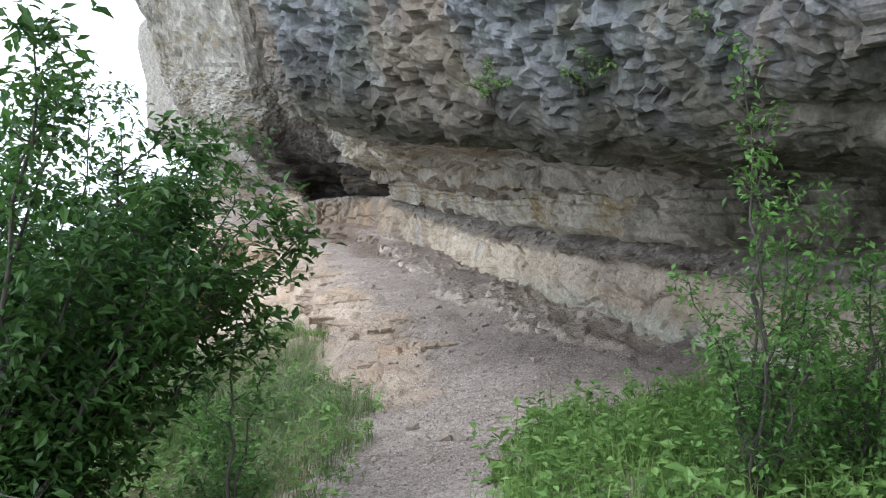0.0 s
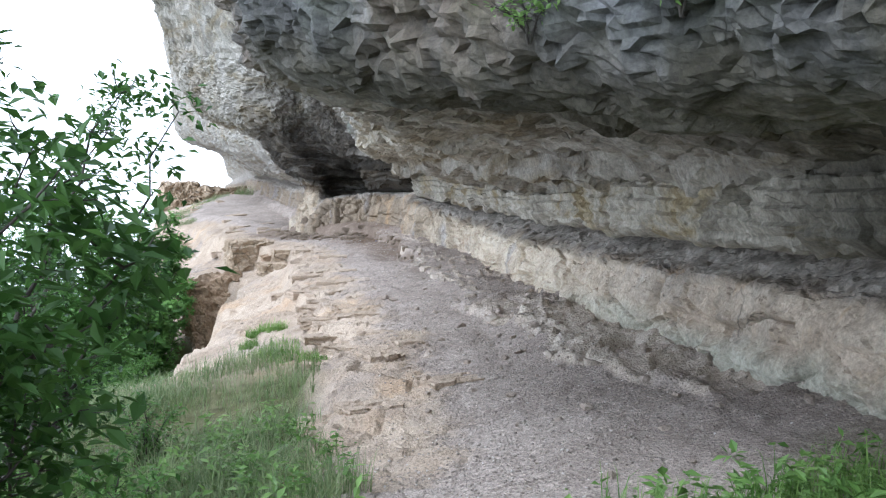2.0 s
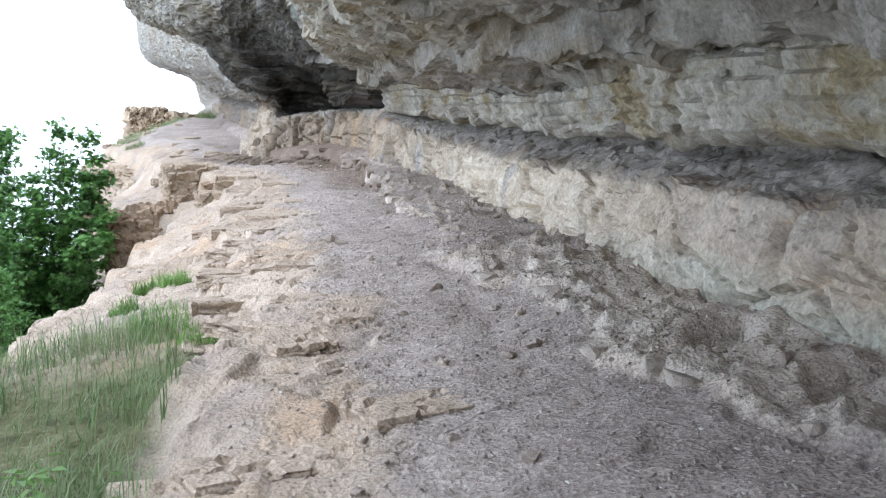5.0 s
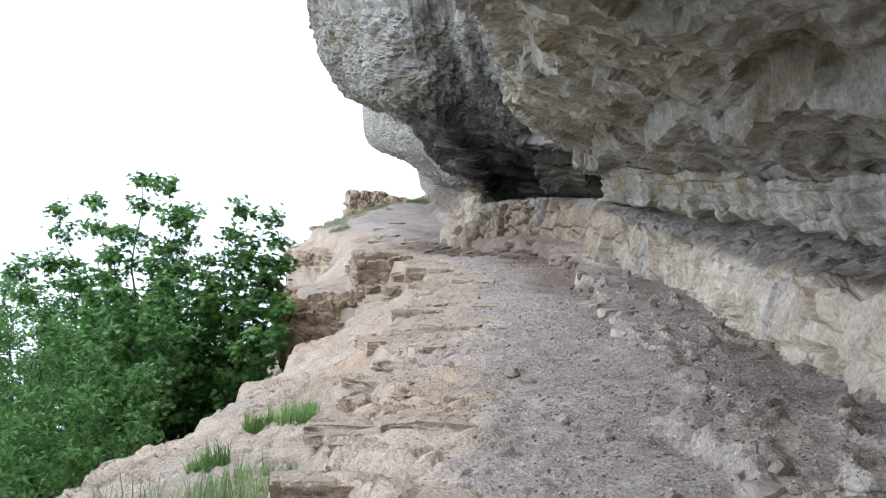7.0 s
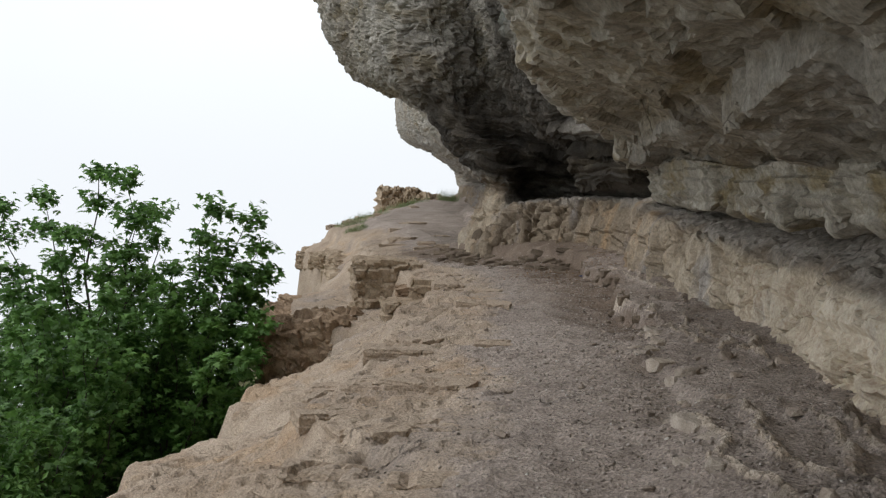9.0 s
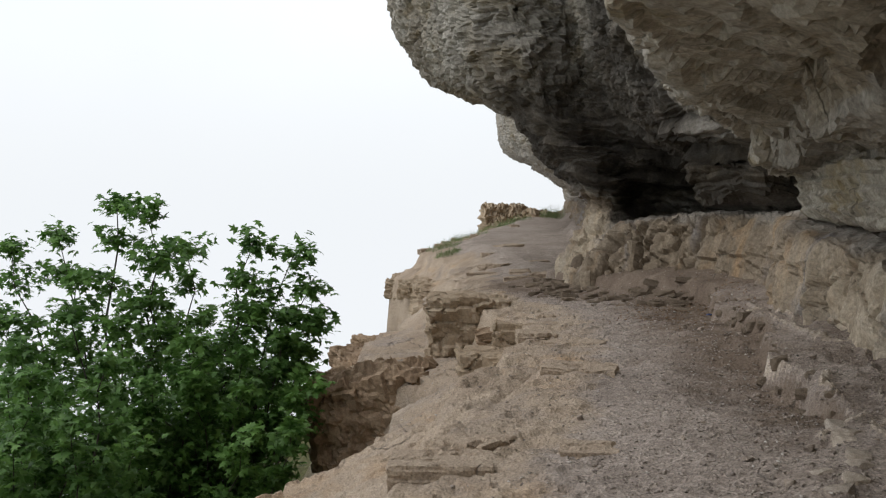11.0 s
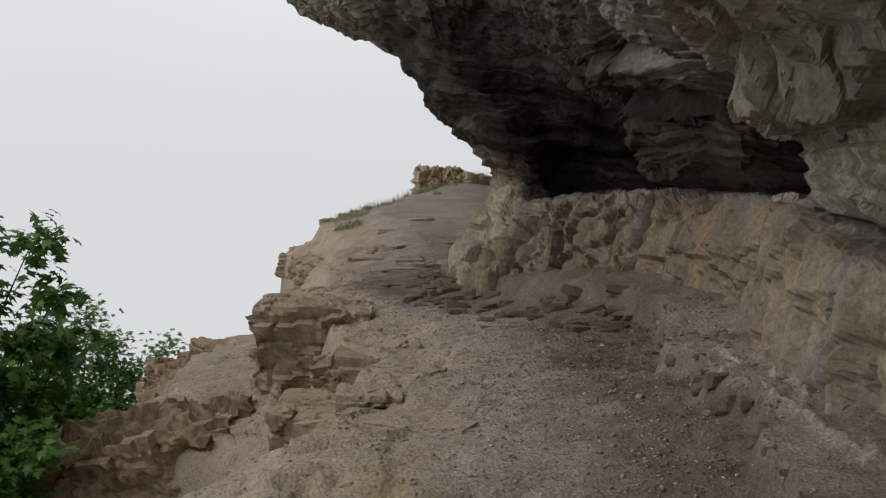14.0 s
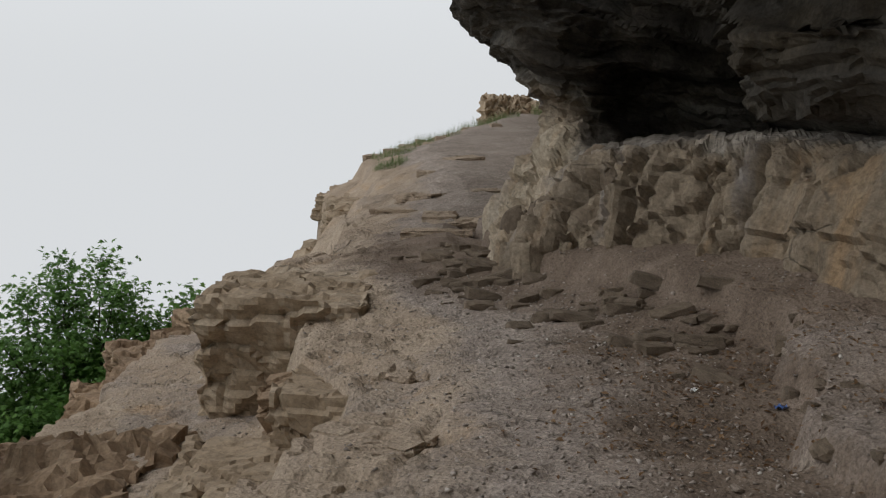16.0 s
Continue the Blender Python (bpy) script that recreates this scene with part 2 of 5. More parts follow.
    recess_shade.operation = "MULTIPLY"
    l.new(ramp(n, l, noise_node(n, l, 1.1, 6, 0.7, (1, 1, 1), 1.0), [(0.34, (0.72, 0.72, 0.72)), (0.52, (1, 1, 1))]), recess_shade.inputs[0])
    l.new(z.outputs["Alpha"], recess_shade.inputs[1])
    col = mix(n, l, recess_shade.outputs[0], col, tone(n, l, 3.0, (0.014, 0.012, 0.010), (0.028, 0.023, 0.018), (0.070, 0.056, 0.042)))
    finish_rock(n, l, bsdf, col)
    return m


def ledge_material():
    """Red: trodden gravel and dust. Green: soil under the grass. The rest is bare pale rock."""
    m, n, l, bsdf = material("limestone_ledge")
    z = zone_node(n)
    part = n.new("ShaderNodeSeparateColor")
    l.new(z.outputs["Color"], part.inputs["Color"])
    bare = tone(n, l, 0.9, (0.302, 0.234, 0.173), (0.393, 0.314, 0.235), (0.484, 0.396, 0.305), (1, 0.7, 1))
    stain = grey_ramp(n, l, noise_node(n, l, 0.6, 7, 0.68, (1.4, 0.7, 1), 0.4), 0.50, 0.66)
    bare = mix(n, l, stain, bare, tone(n, l, 3.0, (0.211, 0.173, 0.142), (0.280, 0.234, 0.194), (0.359, 0.303, 0.254)))
    rusty = grey_ramp(n, l, noise_node(n, l, 0.8, 6, 0.65, (1, 0.7, 1), 0.6), 0.54, 0.66)
    bare = mix(n, l, rusty, bare, tone(n, l, 2.5, (0.29, 0.20, 0.125), (0.41, 0.30, 0.20), (0.49, 0.385, 0.275)))
    dust = tone(n, l, 0.8, (0.250, 0.209, 0.178), (0.322, 0.273, 0.233), (0.402, 0.346, 0.299))
    earth = tone(n, l, 2.2, (0.12, 0.09, 0.068), (0.185, 0.142, 0.108), (0.27, 0.215, 0.17))
    grit = n.new("ShaderNodeTexVoronoi")
    grit.inputs["Scale"].default_value = 38
    co = n.new("ShaderNodeTexCoord")
    l.new(co.outputs["Object"], grit.inputs["Vector"])
    sep = n.new("ShaderNodeSeparateColor")
    l.new(grit.outputs["Color"], sep.inputs["Color"])
    dust = mix(n, l, 0.32, dust, ramp(n, l, sep.outputs["Red"], [(0.0, (0.16, 0.14, 0.12)), (0.6, (0.5, 0.5, 0.5)), (1.0, (0.85, 0.84, 0.82))]), "OVERLAY")
    soil = tone(n, l, 4, (0.05, 0.045, 0.02), (0.10, 0.10, 0.045), (0.17, 0.16, 0.09))
    edge = n.new("ShaderNodeMath")
    edge.operation = "ADD"
    l.new(part.outputs["Red"], edge.inputs[0])
    wob = n.new("ShaderNodeMath")
    wob.operation = "MULTIPLY_ADD"
    l.new(noise_node(n, l, 1.2, 7, 0.65), wob.inputs[0])
    wob.inputs[1].default_value, wob.inputs[2].default_value = 1.6, -0.8
    l.new(wob.outputs[0], edge.inputs[1])
    bare = mix(n, l, z.outputs["Alpha"], tone(n, l, 1.8, (0.42, 0.36, 0.29), (0.56, 0.49, 0.405), (0.66, 0.595, 0.505)), bare)
    col = mix(n, l, grey_ramp(n, l, edge.outputs[0], 0.35, 0.65), bare, dust)
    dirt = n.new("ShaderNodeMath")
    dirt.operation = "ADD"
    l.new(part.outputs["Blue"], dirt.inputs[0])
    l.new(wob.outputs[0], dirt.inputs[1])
    dark_mask = n.new("ShaderNodeMath")
    dark_mask.operation = "MULTIPLY"
    l.new(grey_ramp(n, l, dirt.outputs[0], 0.3, 0.75), dark_mask.inputs[0])
    l.new(grey_ramp(n, l, part.outputs["Blue"], 0.02, 0.3), dark_mask.inputs[1])
    col = mix(n, l, dark_mask.outputs[0], col, earth)
    col = mix(n, l, part.outputs["Green"], col, soil)
    fine = noise_node(n, l, 70, 6, 0.7)
    col = mix(n, l, 0.65, col, ramp(n, l, fine, [(0.30, (0.20, 0.19, 0.18)), (0.5, (0.54, 0.54, 0.54)), (0.70, (0.86, 0.85, 0.83))]), "OVERLAY")
    specks = grey_ramp(n, l, noise_node(n, l, 90, 3, 0.6), 0.32, 0.38)
    col = mix(n, l, specks, mix(n, l, 0.5, col, (0.06, 0.052, 0.045)), col)
    joints = crack_node(n, l, 0.7, (1, 0.6, 1), 0.008)
    joints = mix(n, l, grey_ramp(n, l, noise_node(n, l, 0.9, 3), 0.50, 0.58), (1.0, 1.0, 1.0), joints)
    col = mix(n, l, joints, mix(n, l, 0.5, col, (0.05, 0.045, 0.04)), col)
    l.new(col, bsdf.inputs["Base Color"])
    bsdf.inputs["Roughness"].default_value = 0.94
    bsdf.inputs["Specular IOR Level"].default_value = 0.15
    bump(n, l, bsdf, [(joints, 0.6, 0.02), (noise_node(n, l, 5, 8, 0.62, (1, 0.7, 1), 0.3), 0.6, 0.03), (grit.outputs["Distance"], 0.8, 0.012), (noise_node(n, l, 45, 6, 0.7), 0.9, 0.012)])
    return m


def stone_material(name, dark, base, light):
    m, n, l, bsdf = material(name)
    col = tone(n, l, 1.6, dark, base, light)
    rnd = n.new("ShaderNodeObjectInfo")
    col = mix(n, l, 0.35, col, ramp(n, l, rnd.outputs["Random"], [(0.0, (0.3, 0.28, 0.26)), (0.5, (0.5, 0.5, 0.5)), (1.0, (0.68, 0.66, 0.62))]), "OVERLAY")
    finish_rock(n, l, bsdf, col, 0.45, 0.6)
    return m


def leaf_material(name, a, b, c):
    m, n, l, bsdf = material(name)
    geo = n.new("ShaderNodeNewGeometry")
    col = ramp(n, l, geo.outputs["Random Per Island"], [(0.0, a), (0.55, b), (1.0, c)])
    col = mix(n, l, 0.5, col, ramp(n, l, noise_node(n, l, 2.5, 3), [(0.35, a), (0.65, c)]))
    l.new(col, bsdf.inputs["Base Color"])
    bsdf.inputs["Roughness"].default_value = 0.5
    bsdf.inputs["Specular IOR Level"].default_value = 0.35
    tr = n.new("ShaderNodeBsdfTranslucent")
    l.new(col, tr.inputs["Color"])
    ms = n.new("ShaderNodeMixShader")
    ms.inputs["Fac"].default_value = 0.4
    l.new(bsdf.outputs[0], ms.inputs[1])
    l.new(tr.outputs[0], ms.inputs[2])
    l.new(ms.outputs[0], n["Material Output"].inputs["Surface"])
    return m


CLIFF = cliff_material()
LEDGE = ledge_material()
STONE = stone_material("loose_limestone", (0.221, 0.184, 0.148), (0.354, 0.294, 0.241), (0.499, 0.430, 0.364))
RUSTY = stone_material("rusty_limestone", (0.174, 0.120, 0.076), (0.283, 0.202, 0.133), (0.396, 0.302, 0.210))
PEBBLE, pn, pl, pb = material("limestone_pebbles")
pl.new(ramp(pn, pl, pn.new("ShaderNodeNewGeometry").outputs["Random Per Island"], [(0.0, (0.19, 0.16, 0.135)), (0.5, (0.31, 0.262, 0.22)), (0.9, (0.40, 0.345, 0.295)), (1.0, (0.56, 0.52, 0.47))]), pb.inputs["Base Color"])
pb.inputs["Roughness"].default_value = 0.92
BUFF = stone_material("buff_limestone", (0.247, 0.184, 0.120), (0.380, 0.299, 0.211), (0.475, 0.396, 0.301))
PALE = stone_material("pale_limestone", (0.26, 0.22, 0.175), (0.40, 0.345, 0.285), (0.53, 0.47, 0.40))
KNOB = stone_material("brown_limestone", (0.105, 0.082, 0.060), (0.175, 0.138, 0.102), (0.250, 0.200, 0.150))
LEAF = leaf_material("green_leaf", (0.040, 0.100, 0.020), (0.090, 0.205, 0.040), (0.200, 0.360, 0.088))
LEAF_DARK = leaf_material("dark_leaf", (0.016, 0.045, 0.010), (0.038, 0.098, 0.018), (0.10, 0.20, 0.042))
LEAF_BRIGHT = leaf_material("bright_leaf", (0.06, 0.13, 0.025), (0.14, 0.27, 0.05), (0.28, 0.42, 0.13))
GRASS = leaf_material("grass_blade", (0.07, 0.12, 0.035), (0.15, 0.22, 0.075), (0.30, 0.34, 0.17))
GRASS_BRIGHT = leaf_material("bright_grass_blade", (0.06, 0.13, 0.02), (0.13, 0.25, 0.045), (0.27, 0.38, 0.11))
BARK, bn, bl, bb = material("grey_bark")
bl.new(ramp(bn, bl, noise_node(bn, bl, 20, 6, 0.6, (1, 1, 0.2)), [(0.3, (0.03, 0.025, 0.02)), (0.7, (0.10, 0.085, 0.07))]), bb.inputs["Base Color"])
bb.inputs["Roughness"].default_value = 0.9
# emission stands in for skylight in the mist, same as the horizon haze
MIST = bpy.data.materials.new("glowing_mist")
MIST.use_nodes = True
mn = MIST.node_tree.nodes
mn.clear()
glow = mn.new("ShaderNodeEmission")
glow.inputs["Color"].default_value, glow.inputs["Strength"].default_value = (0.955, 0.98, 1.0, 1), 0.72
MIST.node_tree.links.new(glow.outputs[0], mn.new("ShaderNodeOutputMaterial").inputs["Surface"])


def mesh_object(name, verts, faces, mat, parent=None, label="", smooth=True):
    me = bpy.data.meshes.new(name)
    me.from_pydata(verts, [], faces)
    me.materials.append(mat)
    if smooth:
        me.polygons.foreach_set("use_smooth", [True] * len(me.polygons))
    me.update()
    ob = new(name, me)
    ob.parent = parent
    return tagged(ob, label)


def grid_object(name, points, mat, zone=None):
    """A surface from an array of points (rows x columns x 3)."""
    r, c = points.shape[:2]
    me = bpy.data.meshes.new(name)
    i = np.arange(r * c).reshape(r, c)
    quads = np.stack([i[:-1, :-1], i[:-1, 1:], i[1:, 1:], i[1:, :-1]], -1).reshape(-1, 4)
    me.vertices.add(r * c)
    me.vertices.foreach_set("co", points.reshape(-1).astype(np.float32))
    me.loops.add(quads.size)
    me.loops.foreach_set("vertex_index", quads.reshape(-1).astype(np.int32))
    me.polygons.add(len(quads))
    me.polygons.foreach_set("loop_start", np.arange(0, quads.size, 4, dtype=np.int32))
    me.polygons.foreach_set("loop_total", np.full(len(quads), 4, np.int32))
    me.update(calc_edges=True)
    me.polygons.foreach_set("use_smooth", np.ones(len(quads), bool))
    me.materials.append(mat)
    if zone is not None:
        at = me.attributes.new("zone", "FLOAT_COLOR", "POINT")
        at.data.foreach_set("color", zone.reshape(-1).astype(np.float32))
    return new(name, me)


# ---- the ground: a rock ledge with a steep slope below it ----
# y, foot of the wall (x, z), middle of the path (x, z), outer edge (x, z), foot of the edge (z), shelf below (x, z), drop below the shelf, width of the raised bed along the wall
GROUND = [
    (-40, 8.0, 0.3, 0.8, 0.2, -1.0, 0.1, 0.0, -4.0, -0.8, -0.5, 0.3),
    (0, 6.0, 0.1, 0.8, 0.02, -0.8, -0.02, -0.1, -4.0, -0.7, -0.5, 0.3),
    (5, 4.4, 0.1, 0.7, 0.0, -0.8, -0.12, -0.2, -4.2, -0.8, -0.5, 0.5),
    (8, 3.3, 0.15, 0.7, -0.06, -0.9, -0.26, -0.32, -4.2, -0.8, -0.6, 0.7),
    (10.5, 2.5, 0.22, 0.8, 0.0, -1.0, -0.28, -0.36, -4.3, -0.7, -0.6, 0.8),
    (13, 1.85, 0.3, 0.4, 0.06, -1.28, -0.06, -0.35, -4.3, -0.7, -0.7, 1.0),
    (14.5, 1.5, 0.36, 0.2, 0.12, -1.35, 0.08, -0.2, -4.2, -0.65, -0.8, 1.0),
    (16, 1.1, 0.43, 0.0, 0.25, -1.75, 0.07, -0.16, -3.9, -0.55, -1.2, 1.0),
    (18.5, 0.68, 0.5, -0.35, 0.3, -2.3, 0.12, -0.12, -3.95, -0.45, -1.3, 1.0),
    (20, 0.4, 0.52, -0.7, 0.37, -2.65, 0.18, -0.05, -4.2, -0.42, -1.4, 0.95),
    (22, 0.12, 0.57, -1.2, 0.42, -3.3, 0.12, -0.1, -4.4, -0.4, -1.5, 0.9),
    (23.8, -0.2, 0.63, -1.7, 0.44, -3.5, 0.3, -0.05, -4.85, -0.4, -1.6, 0.8),
    (25.6, -0.6, 0.72, -2.2, 0.48, -3.75, 0.42, 0.05, -4.95, -0.35, -1.9, 0.72),
    (27.6, -1.25, 0.88, -2.7, 0.58, -3.85, 0.55, 0.2, -5.25, -0.38, -2.2, 0.55),
    (28.7, -1.55, 0.91, -3.0, 0.63, -4.2, 0.52, 0.1, -5.4, -0.38, -2.2, 0.45),
    (29.1, -1.66, 0.92, -3.1, 0.65, -4.35, 0.5, 0.08, -5.9, -0.38, -2.2, 0.45),
    (29.5, -1.75, 0.92, -3.2, 0.66, -4.5, 0.5, 0.05, -6.9, -0.36, -2.0, 0.5),
    (30.1, -1.92, 0.98, -3.4, 0.68, -5.0, 0.52, 0.0, -7.15, -0.34, -2.5, 0.5),
    (31.0, -2.15, 1.06, -3.7, 0.71, -5.25, 0.53, -0.1, -7.4, -0.32, -2.5, 0.5),
    (31.3, -2.35, 1.10, -3.85, 0.72, -5.4, 0.54, -0.15, -7.5, -0.31, -2.5, 0.45),
    (31.5, -2.5, 1.12, -3.95, 0.73, -6.0, 0.54, -0.2, -7.65, -0.3, -2.5, 0.4),
    (32.5, -4.1, 1.10, -4.7, 0.78, -6.7, 0.56, -0.2, -8.2, -0.3, -2.5, 0.2),
    (33.4, -5.0, 1.05, -5.4, 0.85, -7.0, 0.57, -0.15, -8.5, -0.3, -2.5, 0.2),
    (35, -5.5, 1.05, -6.2, 0.87, -7.4, 0.62, 0.0, -8.8, -0.3, -2.5, 0.2),
    (37, -5.2, 1.2, -6.6, 0.95, -8.3, 0.6, 0.1, -9.1, -0.3, -2.5, 0.2),
    (40, -6.0, 1.35, -7.8, 1.15, -9.3, 0.72, 0.3, -9.9, 0.1, -2.5, 0.2),
    (44, -7.2, 1.6, -9.6, 1.25, -11.0, 0.75, 0.5, -11.6, 0.3, -3.0, 0.2),
    (46, -7.8, 1.65, -10.7, 1.3, -12.2, 0.85, 0.5, -13.0, 0.1, -5.0, 0.2),
    (48, -8.3, 1.8, -11.8, 1.35, -13.3, 0.92, 0.5, -14.3, 0.05, -6.0, 0.2),
    (55, -10.2, 2.1, -12.6, 1.85, -14.4, 1.45, 1.0, -15.2, 0.6, -6.0, 0.2),
    (60, -11.6, 2.6, -13.0, 2.4, -14.2, 2.0, 1.5, -14.9, 1.2, -6.0, 0.2),
    (63, -12.6, 2.5, -15.0, 2.1, -16.4, 1.6, 1.2, -17.0, 0.9, -6.0, 0.2),
    (70, -14.8, 2.3, -18.0, 1.8, -19.8, 1.3, 1.1, -20.4, 0.9, -6.0, 0.2),
    (86, -19, 2.4, -22.5, 1.8, -24.4, 1.4, 1.2, -24.8, 0.9, -6.0, 0.2),
    (3000, -600, 3.0, -602, 2.7, -605, 2.4, 2.0, -606, 1.5, -3.0, 0.2),
]


def ground_profile(y):
    fx, fz, mx, mz, ex, ez, bz, sx, sz, dz, rw = [keyed(GROUND, y, c, 0.2) for c in range(1, 12)]
    rib = fx - rw + 0.10 * math.sin(y * 1.9) + 0.07 * math.sin(y * 5.3 + 1)
    mx = np.minimum(mx, rib - 0.3)
    up = (0.10 + 0.16 * np.clip((y - 22) / 3, 0, 1)) * np.clip((y - 9) / 3, 0, 1) * np.clip(0.55 + 0.7 * math.sin(y * 1.3) + 0.5 * math.sin(y * 4.1 + 1), 0.1 + 0.5 * np.clip((y - 23) / 2, 0, 1), 1)
    xs = [fx + 40, fx + 0.6, fx, rib, rib - 0.05, mx, ex, ex - 0.2, sx, sx - 0.25, sx - 1.6, sx - 12, sx - 60, sx - 400, sx - 6000]
    zs = [fz + 2, fz + 0.1, fz, fz - 0.08, fz - 0.08 - up, mz, ez, bz, sz, sz + dz * 0.5, sz + dz - 0.3, sz + dz - 7, sz + dz - 50, sz + dz - 190, sz + dz - 230]
    return np.array(xs), np.array(zs)


def steps(a, b, d, lo, hi):
    """Lines from a to b every d, then wider and wider apart out to lo and hi."""
    mid = list(np.arange(a, b, d))
    out, w = [mid[0]], d
    while out[-1] > lo:
        w *= 1.18
        out.append(out[-1] - w)
    up, w = [mid[-1]], d
    while up[-1] < hi:
        w *= 1.09
        up.append(up[-1] + w)
    return np.array(out[:0:-1] + mid + up[1:])


# low steps in the ledge: from (x, y) to (x, y), and the drop
LOW_STEPS = [(-4.5, 26.15, -2.7, 26.25, 0.09), (-4.05, 28.05, -3.6, 27.75, 0.07), (-2.4, 17.85, -1.9, 17.6, 0.10), (-1.45, 14.4, -1.0, 14.0, 0.11), (-0.85, 13.7, -0.4, 13.62, 0.05), (-4.0, 29.05, -3.7, 29.0, 0.04), (-2.5, 19.7, -1.5, 18.6, 0.07), (-3.0, 21.6, -1.9, 21.2, 0.07), (-3.6, 23.4, -2.6, 23.6, 0.06), (-5.0, 30.3, -4.2, 30.0, 0.06), (-2.0, 15.9, -1.2, 15.6, 0.08)]


def build_ground():
    ys = np.concatenate([steps(5.0, 34.0, 0.036, -3000, 34.0), np.arange(34.1, 50.0, 0.055), steps(50.0, 50.5, 0.2, 50.0, 3000)])
    ys = np.unique(np.round(ys, 4))
    us = np.concatenate([steps(-16.0, -8.0, 0.07, -6000, -8.1), steps(-8.0, 3.2, 0.032, -8.0, 3000)])
    us = np.unique(np.round(us, 4))
    pts = np.zeros((len(ys), len(us), 3))
    zone = np.zeros((len(ys), len(us), 4))
    strip = np.zeros((len(ys), len(us)))
    ridge = np.zeros((len(ys), len(us)))
    flat_xy = np.stack([*np.meshgrid(us, ys), np.zeros((len(ys), len(us)))], -1).reshape(-1, 3)
    close = (np.abs(flat_xy[:, 0] + 6) < 14) & (flat_xy[:, 1] > 0) & (flat_xy[:, 1] < 62)
    warp = np.zeros(len(flat_xy))
    warp[close] = 0.34 * fbm(flat_xy[close] * 0.75 + 9, 2, 33) + 0.10 * fbm(flat_xy[close] * 2.6 + 4, 2, 35)
    warp = warp.reshape(len(ys), len(us))
    for r, y in enumerate(ys):
        xs, zs = ground_profile(y)
        wob = 0.05 * math.sin(y * 3.1) + 0.04 * math.sin(y * 7.7 + 2)
        pts[r, :, 0], pts[r, :, 1] = us, y
        pts[r, :, 2] = np.interp(us + (wob + warp[r]) * np.clip((xs[5] + 0.2 - us) / 0.6, 0, 1), xs[::-1], zs[::-1])
        half = (xs[5] + xs[6]) / 2
        zone[r, :, 0] = np.clip((us - half) / 0.9 + 0.5, 0, 1) * (y > 9) + (y <= 9) * (us > xs[6])
        zone[r, :, 1] = np.clip((xs[6] - 0.05 - us) / 0.3, 0, 1) * np.clip((15.5 - y) / 1.5, 0, 1) + np.clip((us - 1.4 - (y - 6) * 0.15) / 0.4, 0, 1) * np.clip((9.5 - y) / 1.5, 0, 1)
        zone[r, :, 1] += np.clip((xs[8] - 0.5 - us) / 0.5, 0, 1)
        zone[r, :, 0] = np.maximum(zone[r, :, 0], np.clip((xs[7] - 0.1 - us) / 0.3, 0, 1) * 0.35 * np.clip((y - 25) / 2, 0, 1) * (y < 40))
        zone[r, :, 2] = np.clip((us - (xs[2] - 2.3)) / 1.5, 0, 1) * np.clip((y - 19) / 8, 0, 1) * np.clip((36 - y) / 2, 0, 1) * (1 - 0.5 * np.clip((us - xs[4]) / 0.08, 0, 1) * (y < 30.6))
        for k, w in enumerate((0.0, 0.3, 0.52, 0.76)):
            line = xs[3] + (xs[2] - xs[3]) * w + 0.07 * math.sin(y * (2.1 + 0.7 * k) + 2 * k) + 0.03 * math.sin(y * 9.1 + k)
            there = np.clip(0.3 + 1.1 * math.sin(y * (1.1 + 0.23 * k) + 1.7 * k) + 0.5 * math.sin(y * 5.7 + 3 * k), 0, 1) * np.clip((y - 12) / 2, 0, 1) * np.clip((30 - y) / 2, 0, 1)
            ridge[r] = np.maximum(ridge[r], there * np.where(us < line, np.clip(1 - (line - us) / 0.02, 0, 1), np.clip(1 - (us - line) / (0.07 + 0.03 * math.sin(y * 3.3 + k)), 0, 1)))
        strip[r] = np.clip((us - xs[3] + 0.15) / 0.12, 0, 1) * np.clip((xs[2] + 0.2 - us) / 0.12, 0, 1) * np.clip((y - 9) / 3, 0, 1) * np.clip((31.2 - y) / 0.6, 0, 1)
    early = np.clip((17.5 - ys) / 3, 0, 1)[:, None]
    zone[..., 0] *= (1 - 0.7 * early * strip) * (1 - ridge)
    zone[..., 2] *= 1 - 0.3 * strip * early
    zone[..., 3] = 1 - np.maximum(0.8 * strip * early, 0.8 * ridge)
    zone[..., 2] *= 1 - ridge
    zone = np.clip(zone, 0, 1)
    flat = pts.reshape(-1, 3)
    near = (np.abs(flat[:, 0]) < 60) & (flat[:, 1] > -40) & (flat[:, 1] < 90)
    q = flat[near]
    soft = zone.reshape(-1, 4)[near]
    gravel = np.clip(soft[:, 0] + soft[:, 1], 0, 1)
    tilted = np.stack([(0.93 * q[:, 0] + 0.36 * q[:, 1]) * 0.32, (0.93 * q[:, 1] - 0.36 * q[:, 0]) * 1.0, 0 * q[:, 0]], 1) + 3
    bed = fbm(tilted, 5, 11, 0.6) * 7 + q[:, 2] * 3
    level = np.floor(bed)
    part_way = bed - level
    ramped = level + np.clip((part_way - 0.93) / 0.07, 0, 1)
    rise = (1 - 0.65 * gravel) * (0.052 * (ramped - bed * 0.92) - 0.018 * ((part_way > 0.86) & (part_way < 0.93)))
    blocks, joint = facets(q * (1.5, 1.0, 0.0) + (0, 0, 0.5), 71, 0.35, True)
    rise += (1 - 0.9 * gravel) * (0.05 * blocks - 0.03 * (joint < 0.025))
    chips, _ = facets(q * (6, 5, 0) + (0, 0, 0.3), 91, 0.8, True)
    rise += (0.014 - 0.006 * gravel) * chips
